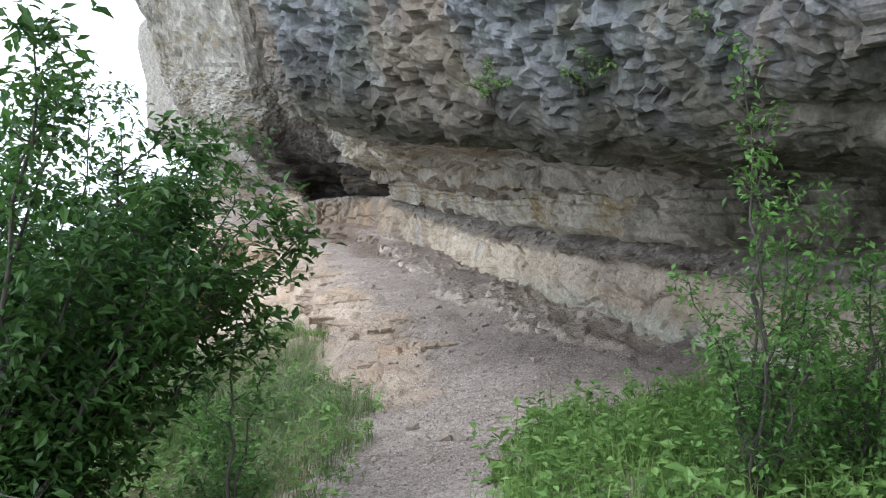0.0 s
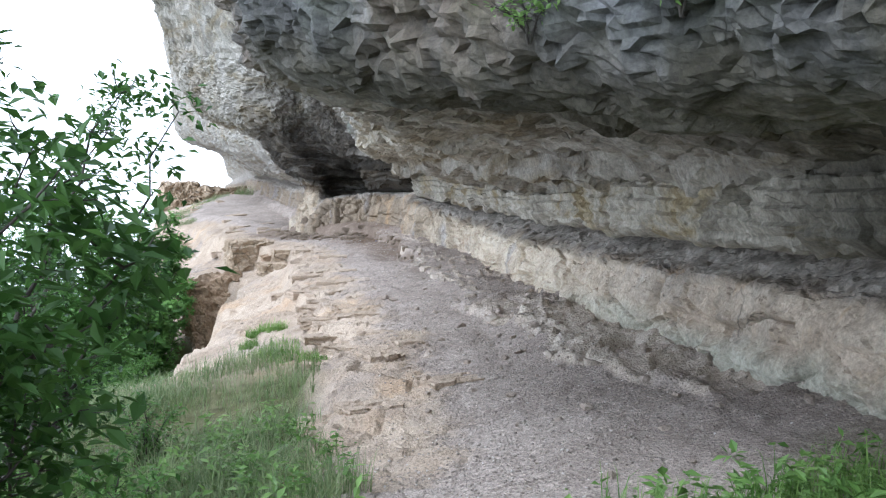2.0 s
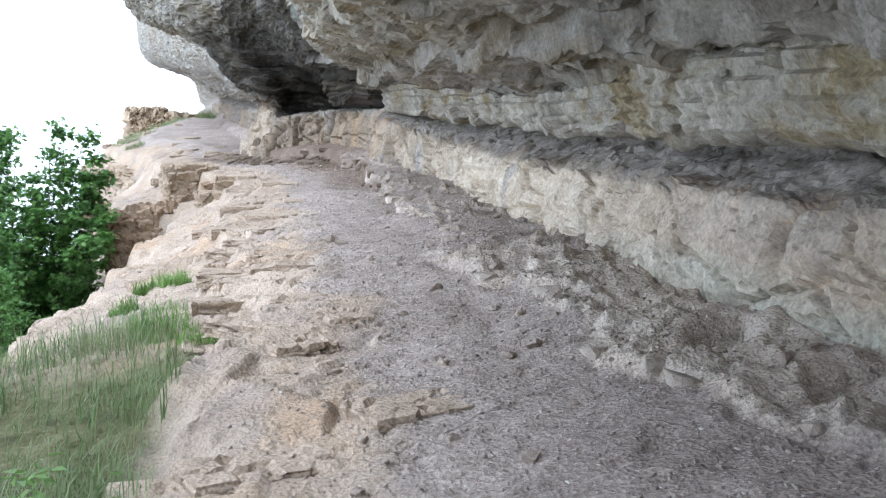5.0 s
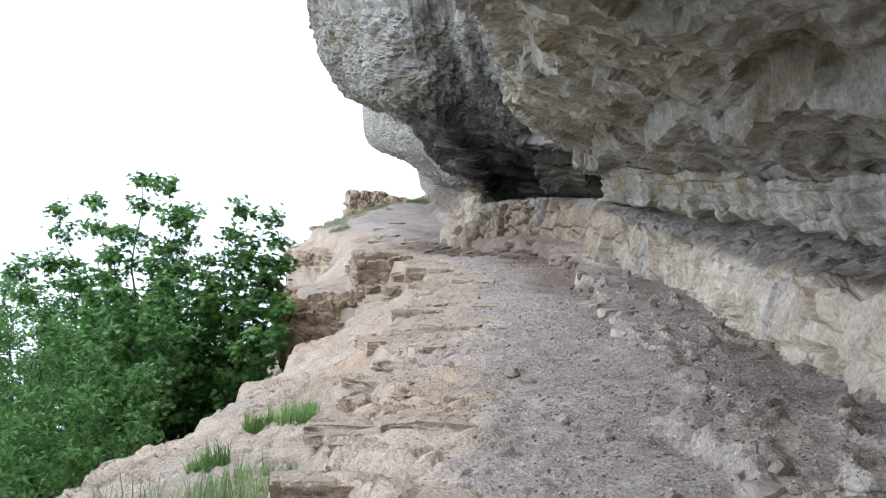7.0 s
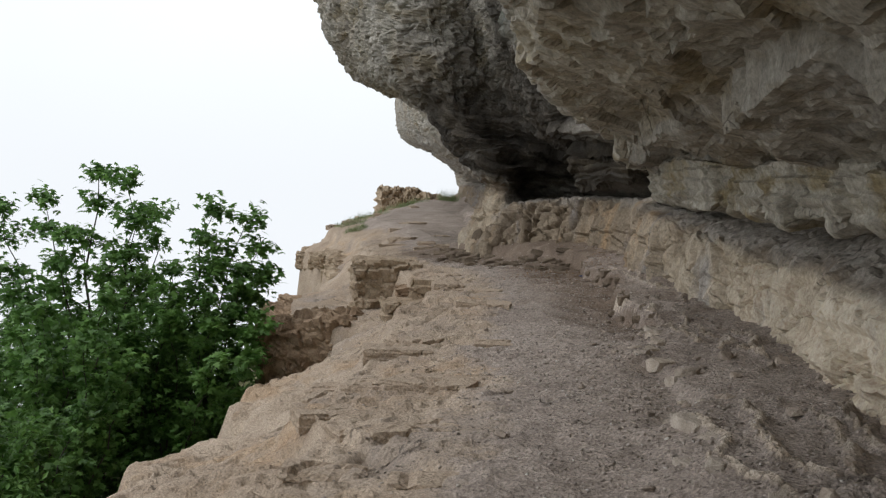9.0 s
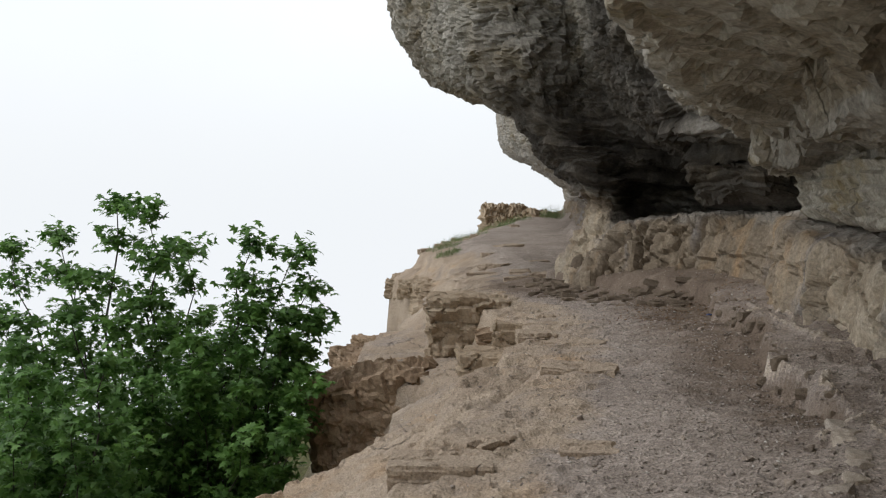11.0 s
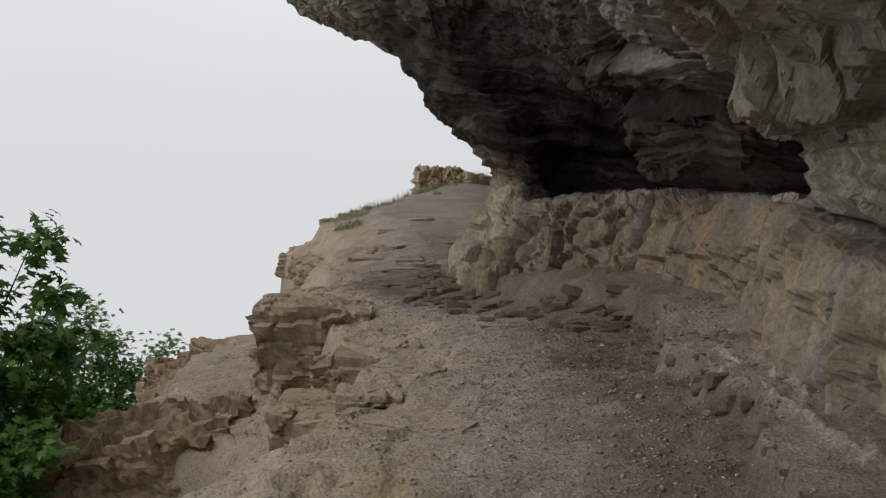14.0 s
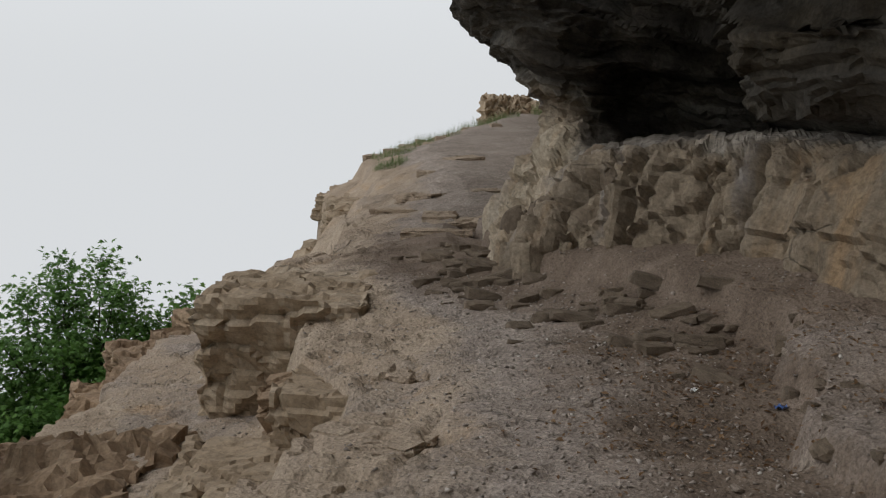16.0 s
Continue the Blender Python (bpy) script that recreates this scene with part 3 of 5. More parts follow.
    rise += 0.05 * fbm(q * (0.9, 0.7, 0), 3, 5) + 0.008 * fbm(q * (7, 6, 0), 3, 9) + 0.012 * gravel * np.abs(fbm(q * (16, 14, 0), 2, 15))
    uneven = fbm(q * (2.2, 2.2, 0), 3, 45)
    # broken beds between the path and the wall
    broken = strip.reshape(-1)[near]
    lumps, crack = facets(q * (2.4, 1.7, 0.0) + (0, 0, 0.4), 101, 0.8, True)
    bits, _ = facets(q * (5.5, 4.5, 0.0) + (0, 0, 0.4), 103, 0.8, True)
    near_end = np.clip((q[:, 1] - 15) / 3, 0, 1)
    rise += 0.06 * ridge.reshape(-1)[near]
    rise += broken * ((0.07 - 0.05 * near_end) * lumps + (0.03 - 0.02 * near_end) * bits - (0.02 - 0.015 * near_end) * np.clip(1 - crack / 0.06, 0, 1))
    # long low steps where a bed breaks off
    for x0, y0, x1, y1, drop in LOW_STEPS:
        ux, uy = x1 - x0, y1 - y0
        size = math.hypot(ux, uy)
        t = ((q[:, 0] - x0) * ux + (q[:, 1] - y0) * uy) / size**2
        s = ((q[:, 0] - x0) * uy - (q[:, 1] - y0) * ux) / size + 0.10 * uneven
        rise -= drop * np.clip(s / 0.03, 0, 1) * np.clip(1 - s / 0.5, 0, 1) * np.clip((t + 0.1) / 0.15, 0, 1) * np.clip((1.1 - t) / 0.15, 0, 1)
    flat[near, 2] += rise
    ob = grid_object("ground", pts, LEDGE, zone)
    return tagged(ob, "pale grey-brown limestone ledge with thin beds and gravel", "ground", kind="structure"), pts


ground_object, GROUND_POINTS = build_ground()

# ---- the cliff: sections along its foot, each from the floor up to the brow ----
SECTIONS = []


def section(foot, mid, bench, recess, inner, slab, notch, ceiling, lip, brow, face):
    """Foot, middle and top edge of the lower wall; back of the shelf on it; bottom and top of the lowest ceiling bed; the notch above it; the ceiling; its lip; the open face."""
    under = (foot[0], foot[1], foot[2] - 0.8)
    top = (face[0] + (face[0] - brow[0]) * 0.8, face[1] + (face[1] - brow[1]) * 0.8, face[2] + 4.5)
    back = (top[0] + 14, top[1] + 3, top[2] + 1.5)
    far = (top[0] + 120, top[1] + 10, top[2] + 6)
    SECTIONS.append([under, foot, mid, bench, recess, inner, slab, notch, ceiling, lip, brow, face, top, back, far])


def between(a, b, t):
    return tuple(u + (v - u) * t for u, v in zip(a, b))


def plain_section(foot, bench, recess, inner, ceiling, lip, brow, face):
    section(foot, between(foot, bench, 0.5), bench, recess, inner, between(inner, ceiling, 0.35), between(inner, ceiling, 0.5), ceiling, lip, brow, face)


def across(y, foot, bench, inner, thick, ceiling, lip):
    """A section square to the path; points as (x, z); thick: the height of the lowest ceiling bed. The brow follows from the lip."""
    out = 1.0 if y < 11 else -0.3
    mid = (foot[0] * 0.6 + bench[0] * 0.4 - 0.02, foot[1] * 0.5 + bench[1] * 0.5)
    recess = (max(inner[0], bench[0]) + 0.5, inner[1] - 0.09)
    slab = (inner[0] - 0.22 * thick, inner[1] + thick)
    notch = (slab[0] + 0.07, slab[1] + 0.05)
    pts = [(x, y, z) for x, z in (foot, mid, bench, recess, inner, slab, notch, ceiling, lip)]
    section(*pts, (lip[0] - 0.35 * out, y - 0.15, lip[1] + 0.75), (lip[0] - 0.8 * out, y - 0.4, lip[1] + 2.6))


across(-30, (12, 0.0), (12.1, 1.0), (12.2, 1.5), 0.3, (11.8, 1.95), (11.3, 2.1))
across(-4, (7.8, 0.0), (7.9, 1.0), (7.8, 1.5), 0.3, (7.5, 1.95), (7.2, 2.1))
across(3, (5.2, 0.0), (5.3, 1.0), (5.2, 1.5), 0.3, (4.8, 1.95), (4.3, 2.1))
across(5.5, (4.2, 0.1), (4.3, 0.85), (4.1, 1.35), 0.35, (3.2, 1.92), (2.4, 2.05))
across(7, (3.6, 0.12), (3.7, 0.85), (3.4, 1.3), 0.4, (2.3, 1.87), (1.3, 1.97))
across(8.5, (3.1, 0.15), (3.2, 0.85), (2.95, 1.27), 0.42, (1.3, 2.05), (-0.05, 2.15))
across(10, (2.6, 0.2), (2.75, 0.85), (2.55, 1.26), 0.42, (0.9, 2.15), (-1.3, 2.45))
across(12, (2.1, 0.25), (2.28, 0.88), (2.15, 1.26), 0.42, (0.7, 2.17), (-1.4, 2.6))
across(14, (1.6, 0.35), (1.78, 0.92), (1.68, 1.29), 0.48, (0.42, 2.19), (-1.5, 2.75))
across(16.5, (1.0, 0.45), (1.16, 0.98), (1.2, 1.33), 0.36, (0.1, 2.2), (-1.6, 2.88))
across(19, (0.55, 0.5), (0.70, 1.06), (0.78, 1.42), 0.26, (-0.25, 2.22), (-1.75, 2.93))
across(21.5, (0.2, 0.55), (0.32, 1.18), (0.25, 1.58), 0.36, (-0.7, 2.3), (-2.05, 2.85))
across(24, (-0.15, 0.62), (-0.06, 1.25), (-0.25, 1.64), 0.42, (-1.05, 2.35), (-2.2, 2.85))
across(26, (-0.85, 0.78), (-0.73, 1.45), (-0.82, 1.74), 0.48, (-1.42, 2.45), (-2.25, 2.78))
across(28, (-1.45, 0.9), (-1.32, 1.66), (-1.2, 1.85), 0.46, (-1.58, 2.44), (-1.95, 2.6))
across(29.2, (-1.62, 0.92), (-1.48, 1.78), (-1.33, 1.88), 0.40, (-1.56, 2.34), (-1.68, 2.42))
# the joint behind the first slab
section((-1.8, 30.2, 0.92), (-1.72, 30.3, 1.4), (-1.62, 30.45, 1.86), (-1.1, 31.6, 1.96), (-1.0, 31.7, 2.02), (-1.0, 31.7, 2.3), (-0.98, 31.75, 2.4), (-0.9, 31.8, 2.7), (-0.9, 31.8, 3.2), (-1.1, 31.6, 4.0), (-1.3, 31.4, 5.5))
# the second slab
section((-2.05, 30.95, 0.92), (-1.98, 31.08, 1.4), (-1.95, 31.3, 1.88), (-1.75, 32.0, 1.95), (-1.88, 30.98, 2.17), (-1.95, 30.8, 2.5), (-1.88, 31.0, 2.56), (-2.3, 30.65, 2.85), (-2.7, 30.45, 3.2), (-3.1, 30.2, 4.0), (-3.4, 30.0, 5.2))
section((-2.5, 31.6, 0.92), (-2.48, 31.72, 1.4), (-2.5, 31.98, 1.9), (-2.55, 32.95, 1.99), (-2.68, 31.85, 2.2), (-2.8, 31.5, 2.54), (-2.72, 31.7, 2.61), (-3.0, 31.35, 2.93), (-3.25, 31.15, 3.28), (-3.6, 31.05, 4.0), (-4.0, 30.8, 5.2))
section((-2.75, 31.85, 0.92), (-2.75, 31.98, 1.38), (-2.78, 32.25, 1.89), (-2.8, 33.4, 1.98), (-2.92, 32.2, 2.2), (-3.0, 31.85, 2.55), (-2.95, 32.0, 2.62), (-3.2, 31.6, 2.95), (-3.45, 31.35, 3.3), (-3.8, 31.2, 4.05), (-4.3, 31.0, 5.3))
# the alcove
section((-3.3, 32.15, 0.92), (-3.28, 32.32, 1.35), (-3.3, 32.55, 1.86), (-3.1, 34.9, 1.92), (-3.1, 34.8, 2.1), (-3.15, 34.6, 2.35), (-3.25, 34.3, 2.5), (-3.55, 33.7, 2.85), (-4.1, 33.0, 3.35), (-4.4, 32.5, 4.1), (-4.8, 32.2, 5.5))
section((-4.0, 32.45, 0.97), (-3.98, 32.6, 1.35), (-3.95, 32.82, 1.8), (-3.9, 35.2, 1.86), (-4.0, 35.0, 2.1), (-4.05, 34.6, 2.3), (-4.08, 34.3, 2.45), (-4.25, 33.8, 2.8), (-4.6, 33.4, 3.4), (-4.9, 33.2, 4.3), (-5.2, 33.0, 5.7))
# the pillar and the nose above it
section((-4.62, 32.45, 1.0), (-4.56, 32.85, 1.3), (-4.48, 33.25, 1.58), (-4.4, 33.7, 1.88), (-4.4, 33.85, 2.05), (-4.45, 33.75, 2.3), (-4.5, 33.65, 2.45), (-4.7, 33.35, 2.75), (-5.2, 33.0, 3.3), (-5.6, 32.6, 4.2), (-5.9, 32.3, 5.7))
section((-5.0, 33.0, 1.0), (-4.88, 33.3, 1.3), (-4.82, 33.55, 1.62), (-4.82, 33.85, 1.95), (-4.86, 33.92, 2.12), (-5.05, 33.85, 2.4), (-5.1, 33.8, 2.5), (-5.4, 33.6, 2.8), (-6.0, 33.5, 3.5), (-6.7, 33.2, 4.2), (-7.1, 33.0, 5.8))
section((-5.25, 34.35, 1.05), (-5.12, 34.5, 1.4), (-5.0, 34.7, 1.7), (-4.9, 35.0, 2.0), (-4.98, 35.0, 2.2), (-5.35, 35.0, 2.45), (-5.45, 35.0, 2.55), (-5.85, 35.0, 2.85), (-6.75, 35.0, 3.85), (-7.7, 34.8, 4.3), (-8.4, 34.8, 6.2))
# the cliff beyond
plain_section((-4.7, 36.2, 1.1), (-4.4, 36.5, 2.0), (-4.0, 36.7, 2.3), (-4.3, 36.7, 2.6), (-5.6, 36.6, 3.0), (-7.2, 36.3, 3.9), (-8.5, 36.0, 4.5), (-9.5, 35.8, 6.8))
plain_section((-5.9, 40, 1.35), (-5.7, 40, 2.1), (-5.3, 40, 2.4), (-5.6, 40, 2.7), (-6.2, 40, 3.0), (-7.0, 40, 3.8), (-7.7, 40, 5.0), (-8.3, 40, 7.0))
plain_section((-7.7, 46, 1.6), (-7.5, 46, 2.3), (-7.0, 46, 2.5), (-7.6, 46, 2.8), (-8.2, 46, 3.2), (-9.0, 46, 3.9), (-9.5, 46, 4.9), (-10.0, 46, 7.0))
plain_section((-9.9, 54, 2.0), (-9.7, 54, 2.8), (-9.2, 54, 3.0), (-9.8, 54, 3.2), (-11.0, 54, 3.7), (-12.2, 54, 4.6), (-12.6, 54, 5.6), (-12.9, 54, 7.5))
plain_section((-14.4, 70, 2.4), (-14.2, 70, 3.4), (-13.6, 70, 3.6), (-14.0, 70, 3.8), (-14.6, 70, 4.4), (-15.4, 70, 5.6), (-16.0, 70, 6.8), (-16.6, 70, 9.0))
plain_section((-17.5, 90, 3.0), (-17.5, 90, 4.0), (-17.5, 90, 5.0), (-18.5, 90, 5.7), (-20.0, 90, 6.4), (-23.4, 90, 7.2), (-24.3, 90, 8.4), (-24.6, 90, 13))
plain_section((-20.5, 104, 3.0), (-20.5, 104, 4.4), (-20.5, 104, 5.5), (-21.5, 104, 6.2), (-23.0, 104, 7.0), (-26.9, 104, 7.8), (-28.0, 104, 9.0), (-28.3, 104, 13))
plain_section((-30, 130, 3.0), (-29.8, 130, 4.4), (-29, 130, 5.0), (-29.5, 130, 5.6), (-30, 130, 7.4), (-30.5, 130, 8.6), (-31, 130, 9.8), (-31.5, 130, 13))


def spline(a, axis, counts):
    """Catmull-Rom along an axis, with its own number of steps on each stretch."""
    a = np.moveaxis(np.asarray(a, float), axis, 0)
    n = len(a)
    out = []
    for i in range(n - 1):
        p0, p1, p2, p3 = a[max(i - 1, 0)], a[i], a[i + 1], a[min(i + 2, n - 1)]
        d = np.linalg.norm(p2 - p1, axis=-1, keepdims=True) + 1e-6
        m1 = (p2 - p0) * d / (np.linalg.norm(p2 - p1, axis=-1, keepdims=True) + np.linalg.norm(p1 - p0, axis=-1, keepdims=True) + 1e-6)
        m2 = (p3 - p1) * d / (np.linalg.norm(p3 - p2, axis=-1, keepdims=True) + np.linalg.norm(p2 - p1, axis=-1, keepdims=True) + 1e-6)
        for t in np.arange(counts[i]) / counts[i]:
            out.append((2 * t**3 - 3 * t**2 + 1) * p1 + (t**3 - 2 * t**2 + t) * m1 + (3 * t**2 - 2 * t**3) * p2 + (t**3 - t**2) * m2)
    out.append(a[-1])
    return np.moveaxis(np.array(out), 0, axis)


def ledges(height, thick, sharp=0.12):
    """Overhanging beds: each comes forward slowly upwards and breaks back sharply; -0.5..0.5."""
    bed = height / thick
    saw = bed - np.floor(bed)
    return np.where(saw < 1 - sharp, saw / (1 - sharp), (1 - saw) / sharp) - 0.5


def build_cliff():
    net = np.array(SECTIONS)
    gap = np.linalg.norm(np.diff(net[:, 1:10].mean(1), axis=0), axis=-1)
    mid = net[:-1, 1, 1]
    along = [int(max(4, g / (0.034 if 4 < y < 36 else 0.2))) for g, y in zip(gap, mid)]
    rows = spline(net, 0, along)
    count = [4, 14, 16, 18, 12, 20, 6, 34, 46, 26, 46, 34, 16, 10]
    pts = spline(rows, 1, count)
    v = np.concatenate([[i + k / c for k in range(c)] for i, c in enumerate(count)] + [[14]])
    du, dv = np.gradient(pts, axis=0), np.gradient(pts, axis=1)
    nrm = np.cross(du, dv)
    nrm /= np.linalg.norm(nrm, axis=-1, keepdims=True) + 1e-9
    if (nrm[len(nrm) // 3, v.searchsorted(2)] @ np.array((-1, 0, 0.3))) < 0:
        nrm = -nrm
    p = pts.reshape(-1, 3)
    x, y, z = p.T
    vv = np.broadcast_to(v, pts.shape[:2]).reshape(-1)
    far_side = np.clip((y - 28) / 2, 0, 1)
    big = fbm(p * 0.9, 3, 21)
    mild = fbm(p * 2.6 + 7, 3, 25)
    fine = fbm(p * 10, 3, 61)
    f1, e1 = facets(p * (1.3, 0.9, 2.2) + 0.3 * big[:, None], 31)
    f2, e2 = facets(p * (4.2, 3.6, 6.0) + 5, 47)
    f3, _ = facets(p * (9, 8, 12) + 11, 83)
    on_wall = np.interp(vv, [0.4, 0.9, 2.8, 3.2], [0, 1, 1, 0])
    on_shelf = np.interp(vv, [2.8, 3.2, 4.2, 4.6], [0, 1, 1, 0])
    on_slab = np.interp(vv, [4.4, 4.9, 6.0, 6.6], [0, 1, 1, 0])
    on_roof = np.interp(vv, [6.2, 6.8, 8.8, 9.3], [0, 1, 1, 0])
    on_face = np.interp(vv, [8.8, 9.4], [0, 1])
    alcove_side = np.clip((y - 33.0) / 0.6, 0, 1) * np.clip((-3.0 - x) / 0.3, 0, 1)
    # the lower wall: broad bulges, a projecting foot, a few joints; further on draped with upright ribs
    low = ledges(z - 0.05 * x - 0.02 * y + 0.10 * big + 0.05, 0.30, 0.2)
    d = on_wall * (0.13 * big + 0.06 * mild + (0.09 - 0.05 * np.clip((y - 24) / 3, 0, 1)) * f1 + 0.05 * f2 * np.clip(0.5 + 2 * mild, 0.2, 1) + 0.012 * f3 + 0.012 * fine - 0.06 * np.clip(1 - e1 / 0.06, 0, 1))
    d += on_wall * (0.06 * np.interp(vv, [1.0, 1.4, 1.7], [1, 0.8, 0]) * (0.5 + mild) - 0.07 * low * np.clip(0.6 + 2 * mild, 0, 1)) * np.clip((26 - y) / 4, 0, 1)
    rib = fbm(p * (3.4, 3.4, 0.6) + 0.5 * big[:, None] + 2, 2, 57)
    drape = on_wall * np.interp(y, [18, 25, 28], [0.15, 0.6, 1.0])
    d += drape * 0.24 * (np.sqrt(np.abs(rib)) - 0.55)
    flute = fbm(p * (5.5, 5.5, 0.9) + 0.4 * big[:, None], 2, 59)
    pillar = np.clip((-4.3 - x) / 0.2, 0, 1) * np.clip((y - 32.3) / 0.3, 0, 1) * np.clip((36 - y) / 0.6, 0, 1) * np.interp(vv, [0.5, 1.2, 4.5, 6.0], [0, 1, 1, 0])
    d += pillar * (0.10 * (np.sqrt(np.abs(flute)) - 0.5))
    d += pillar * (0.05 * f2 + 0.03 * f1)
    bould, gap_b = facets(p * (2.8, 2.8, 2.0) + 0.5 * mild[:, None], 121, 0.6)
    boulders = np.clip((-2.8 - x) / 0.3, 0, 1) * np.clip((x + 4.5) / 0.3, 0, 1) * np.clip((y - 31.5) / 0.3, 0, 1) * on_wall * np.clip((36 - y) / 0.6, 0, 1)
    d += boulders * (0.10 * bould - 0.06 * np.clip(1 - gap_b / 0.12, 0, 1))
    # rubble on the shelf above it
    d += on_shelf * (0.05 * mild + 0.03 * f2 + 0.016 * f3)
    # the lowest bed of the ceiling: broken upright faces with flakes
    thin0 = ledges(z + 0.05 * x - 0.02 * y + 0.05 * big, 0.12, 0.2)
    f4, e4 = facets(p * (3.2, 2.4, 1.3) + 0.6 * big[:, None] + 3, 97, 0.9)
    d += on_slab * (0.14 * big + 0.07 * f4 + 0.03 * f2 + 0.012 * f3 - 0.025 * np.clip(1 - e4 / 0.05, 0, 1) + 0.05 * thin0)
    # the ceiling: thick and thin beds
    tip = z + 0.10 * x - 0.02 * y + (0.05 + 0.10 * far_side) * big + 0.04 * mild
    thick = ledges(tip, 0.36, 0.10)
    thin = ledges(tip + 0.02 * mild, 0.085, 0.2)
    patch = np.clip(0.6 + 1.2 * fbm(p * (0.8, 0.5, 1.0) + 4, 2, 29), 0.15, 1)
    d += on_roof * (0.10 * big + 0.08 * f1 + 0.05 * f2 + 0.018 * f3 + (0.27 * thick + 0.06 * thin) * patch)
    # the open face: knobbly and pitted
    f5, e5 = facets(p * (3.4, 3.0, 2.2) + 0.4 * mild[:, None] + 8, 111, 0.9)
    f6, e6 = facets(p * (7.5, 7.0, 5.0) + 4, 113, 0.9)
    drip = fbm(p * (6.0, 6.0, 2.6) + 3, 4, 67, 0.6)
    d += on_face * (0.12 * big + 0.05 * f1 + 0.055 * f5 + 0.045 * f6 + 0.04 * f3 + 0.03 * fine + 0.09 * drip - 0.04 * np.clip(1 - e5 / 0.08, 0, 1) - 0.02 * (e6 < 0.05))
    d *= 1 - 0.35 * alcove_side * on_roof
    moved = p + nrm.reshape(-1, 3) * d[:, None]
    zone = np.zeros((len(p), 4))
    extra = np.zeros((len(p), 4))
    vn = vv + 0.35 * big
    column = np.clip((y - 32.6) / 0.3, 0, 1) * np.clip((-4.3 - x) / 0.2, 0, 1) * np.clip((36 - y) / 1.0, 0, 1)
    zone[:, 0] = np.interp(vn - 1.3 * column, [2.8, 3.2], [1, 0]) * (1 - 0.85 * np.clip((y - 24) / 5, 0, 1))
    zone[:, 0] = np.maximum(zone[:, 0], 0.5 * column * np.interp(vn, [4.0, 5.0], [1, 0]))
    zone[:, 1] = np.interp(vn - 0.9 * column, [4.4, 4.7, 9.0, 9.4], [0, 1, 1, 0])
    zone[:, 1] = np.maximum(zone[:, 1], np.interp(vn, [8.6, 9.2], [0, 1]) * np.clip((y - 24) / 6, 0, 1))
    far = np.clip((y - 29.5) / 1.5, 0, 1)
    zone[:, 2] = np.clip(np.interp(vn, [8.9, 9.3], [0, 1]) + 0.8 * far * np.interp(vn, [7.5, 8.5], [0, 1]), 0, 1) * (1 - 0.7 * np.clip((y - 24) / 6, 0, 1))
    # painted shade: the alcove, the cleft, the second slab and the nose's underside
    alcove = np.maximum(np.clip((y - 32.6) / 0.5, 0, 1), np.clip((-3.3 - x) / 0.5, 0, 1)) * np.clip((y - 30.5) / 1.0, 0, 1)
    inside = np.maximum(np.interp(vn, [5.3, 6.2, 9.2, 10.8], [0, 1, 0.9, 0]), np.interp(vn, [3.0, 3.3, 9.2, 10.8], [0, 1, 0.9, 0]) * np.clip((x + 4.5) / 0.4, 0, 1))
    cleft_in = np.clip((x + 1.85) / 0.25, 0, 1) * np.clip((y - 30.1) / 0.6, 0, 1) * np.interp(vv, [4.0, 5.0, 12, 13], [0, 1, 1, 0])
    nose_shade = 0.85 * np.clip((x + 4.9) / 0.5, 0, 1) * np.clip((y - 30.6) / 0.5, 0, 1) * np.clip((36 - y) / 0.6, 0, 1) * np.interp(vn, [5.0, 6.0, 12.0, 13.0], [0, 1, 1, 0])
    slab_shade = 0.82 * np.clip((y - 30.4) / 0.5, 0, 1) * np.clip((x + 3.6) / 0.4, 0, 1) * np.interp(vn, [3.8, 4.8, 12, 13], [0, 1, 1, 0])
    zone[:, 3] = np.maximum(0.96 * alcove * inside * np.clip((36.5 - y) / 2.0, 0, 1) * np.clip((x + 7.2) / 1.2, 0, 1), np.maximum(cleft_in, np.maximum(slab_shade, nose_shade)))
    extra[:, 0] = np.interp(vn, [4.4, 4.8, 6.2, 7.4], [0, 1, 1, 0]) * (1 - 0.9 * np.clip((y - 29.4) / 0.8, 0, 1))
    # far faces: browner tan rock, with the brightness of a lit face added
    extra[:, 0] = np.maximum(extra[:, 0], (0.9 - 0.4 * np.clip((y - 50) / 20, 0, 1)) * np.interp(vn, [8.6, 9.4], [0, 1]) * np.clip((y - 24) / 6, 0, 1))
    # paler lip of the first slab: skylight on its edge, painted in
    extra[:, 0] = np.maximum(extra[:, 0], 0.7 * np.interp(vn, [7.6, 8.5, 9.3, 9.8], [0, 1, 1, 0]) * np.clip((y - 13) / 3, 0, 1) * np.clip((29.9 - y) / 0.5, 0, 1))
    extra[:, 1] = np.interp(vv + 0.5 * mild, [2.85, 3.25, 4.5, 4.9], [0, 1, 1, 0]) * (1 - column)
    extra[:, 2] = np.interp(vv + 0.4 * mild, [1.2, 1.8], [1, 0]) * np.clip((26 - y) / 5, 0, 1)
    # alpha grows as y falls below about 11
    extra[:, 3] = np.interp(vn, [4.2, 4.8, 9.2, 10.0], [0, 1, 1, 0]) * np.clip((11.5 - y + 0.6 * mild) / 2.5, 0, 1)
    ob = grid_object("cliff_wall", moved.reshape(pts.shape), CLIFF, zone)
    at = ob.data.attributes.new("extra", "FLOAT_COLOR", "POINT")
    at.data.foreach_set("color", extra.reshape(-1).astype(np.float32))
    ob.data.polygons.foreach_set("use_smooth", np.zeros(len(ob.data.polygons), bool))
    return tagged(ob, "overhanging grey limestone cliff with a buff lower wall", "cliff", kind="structure")


build_cliff()

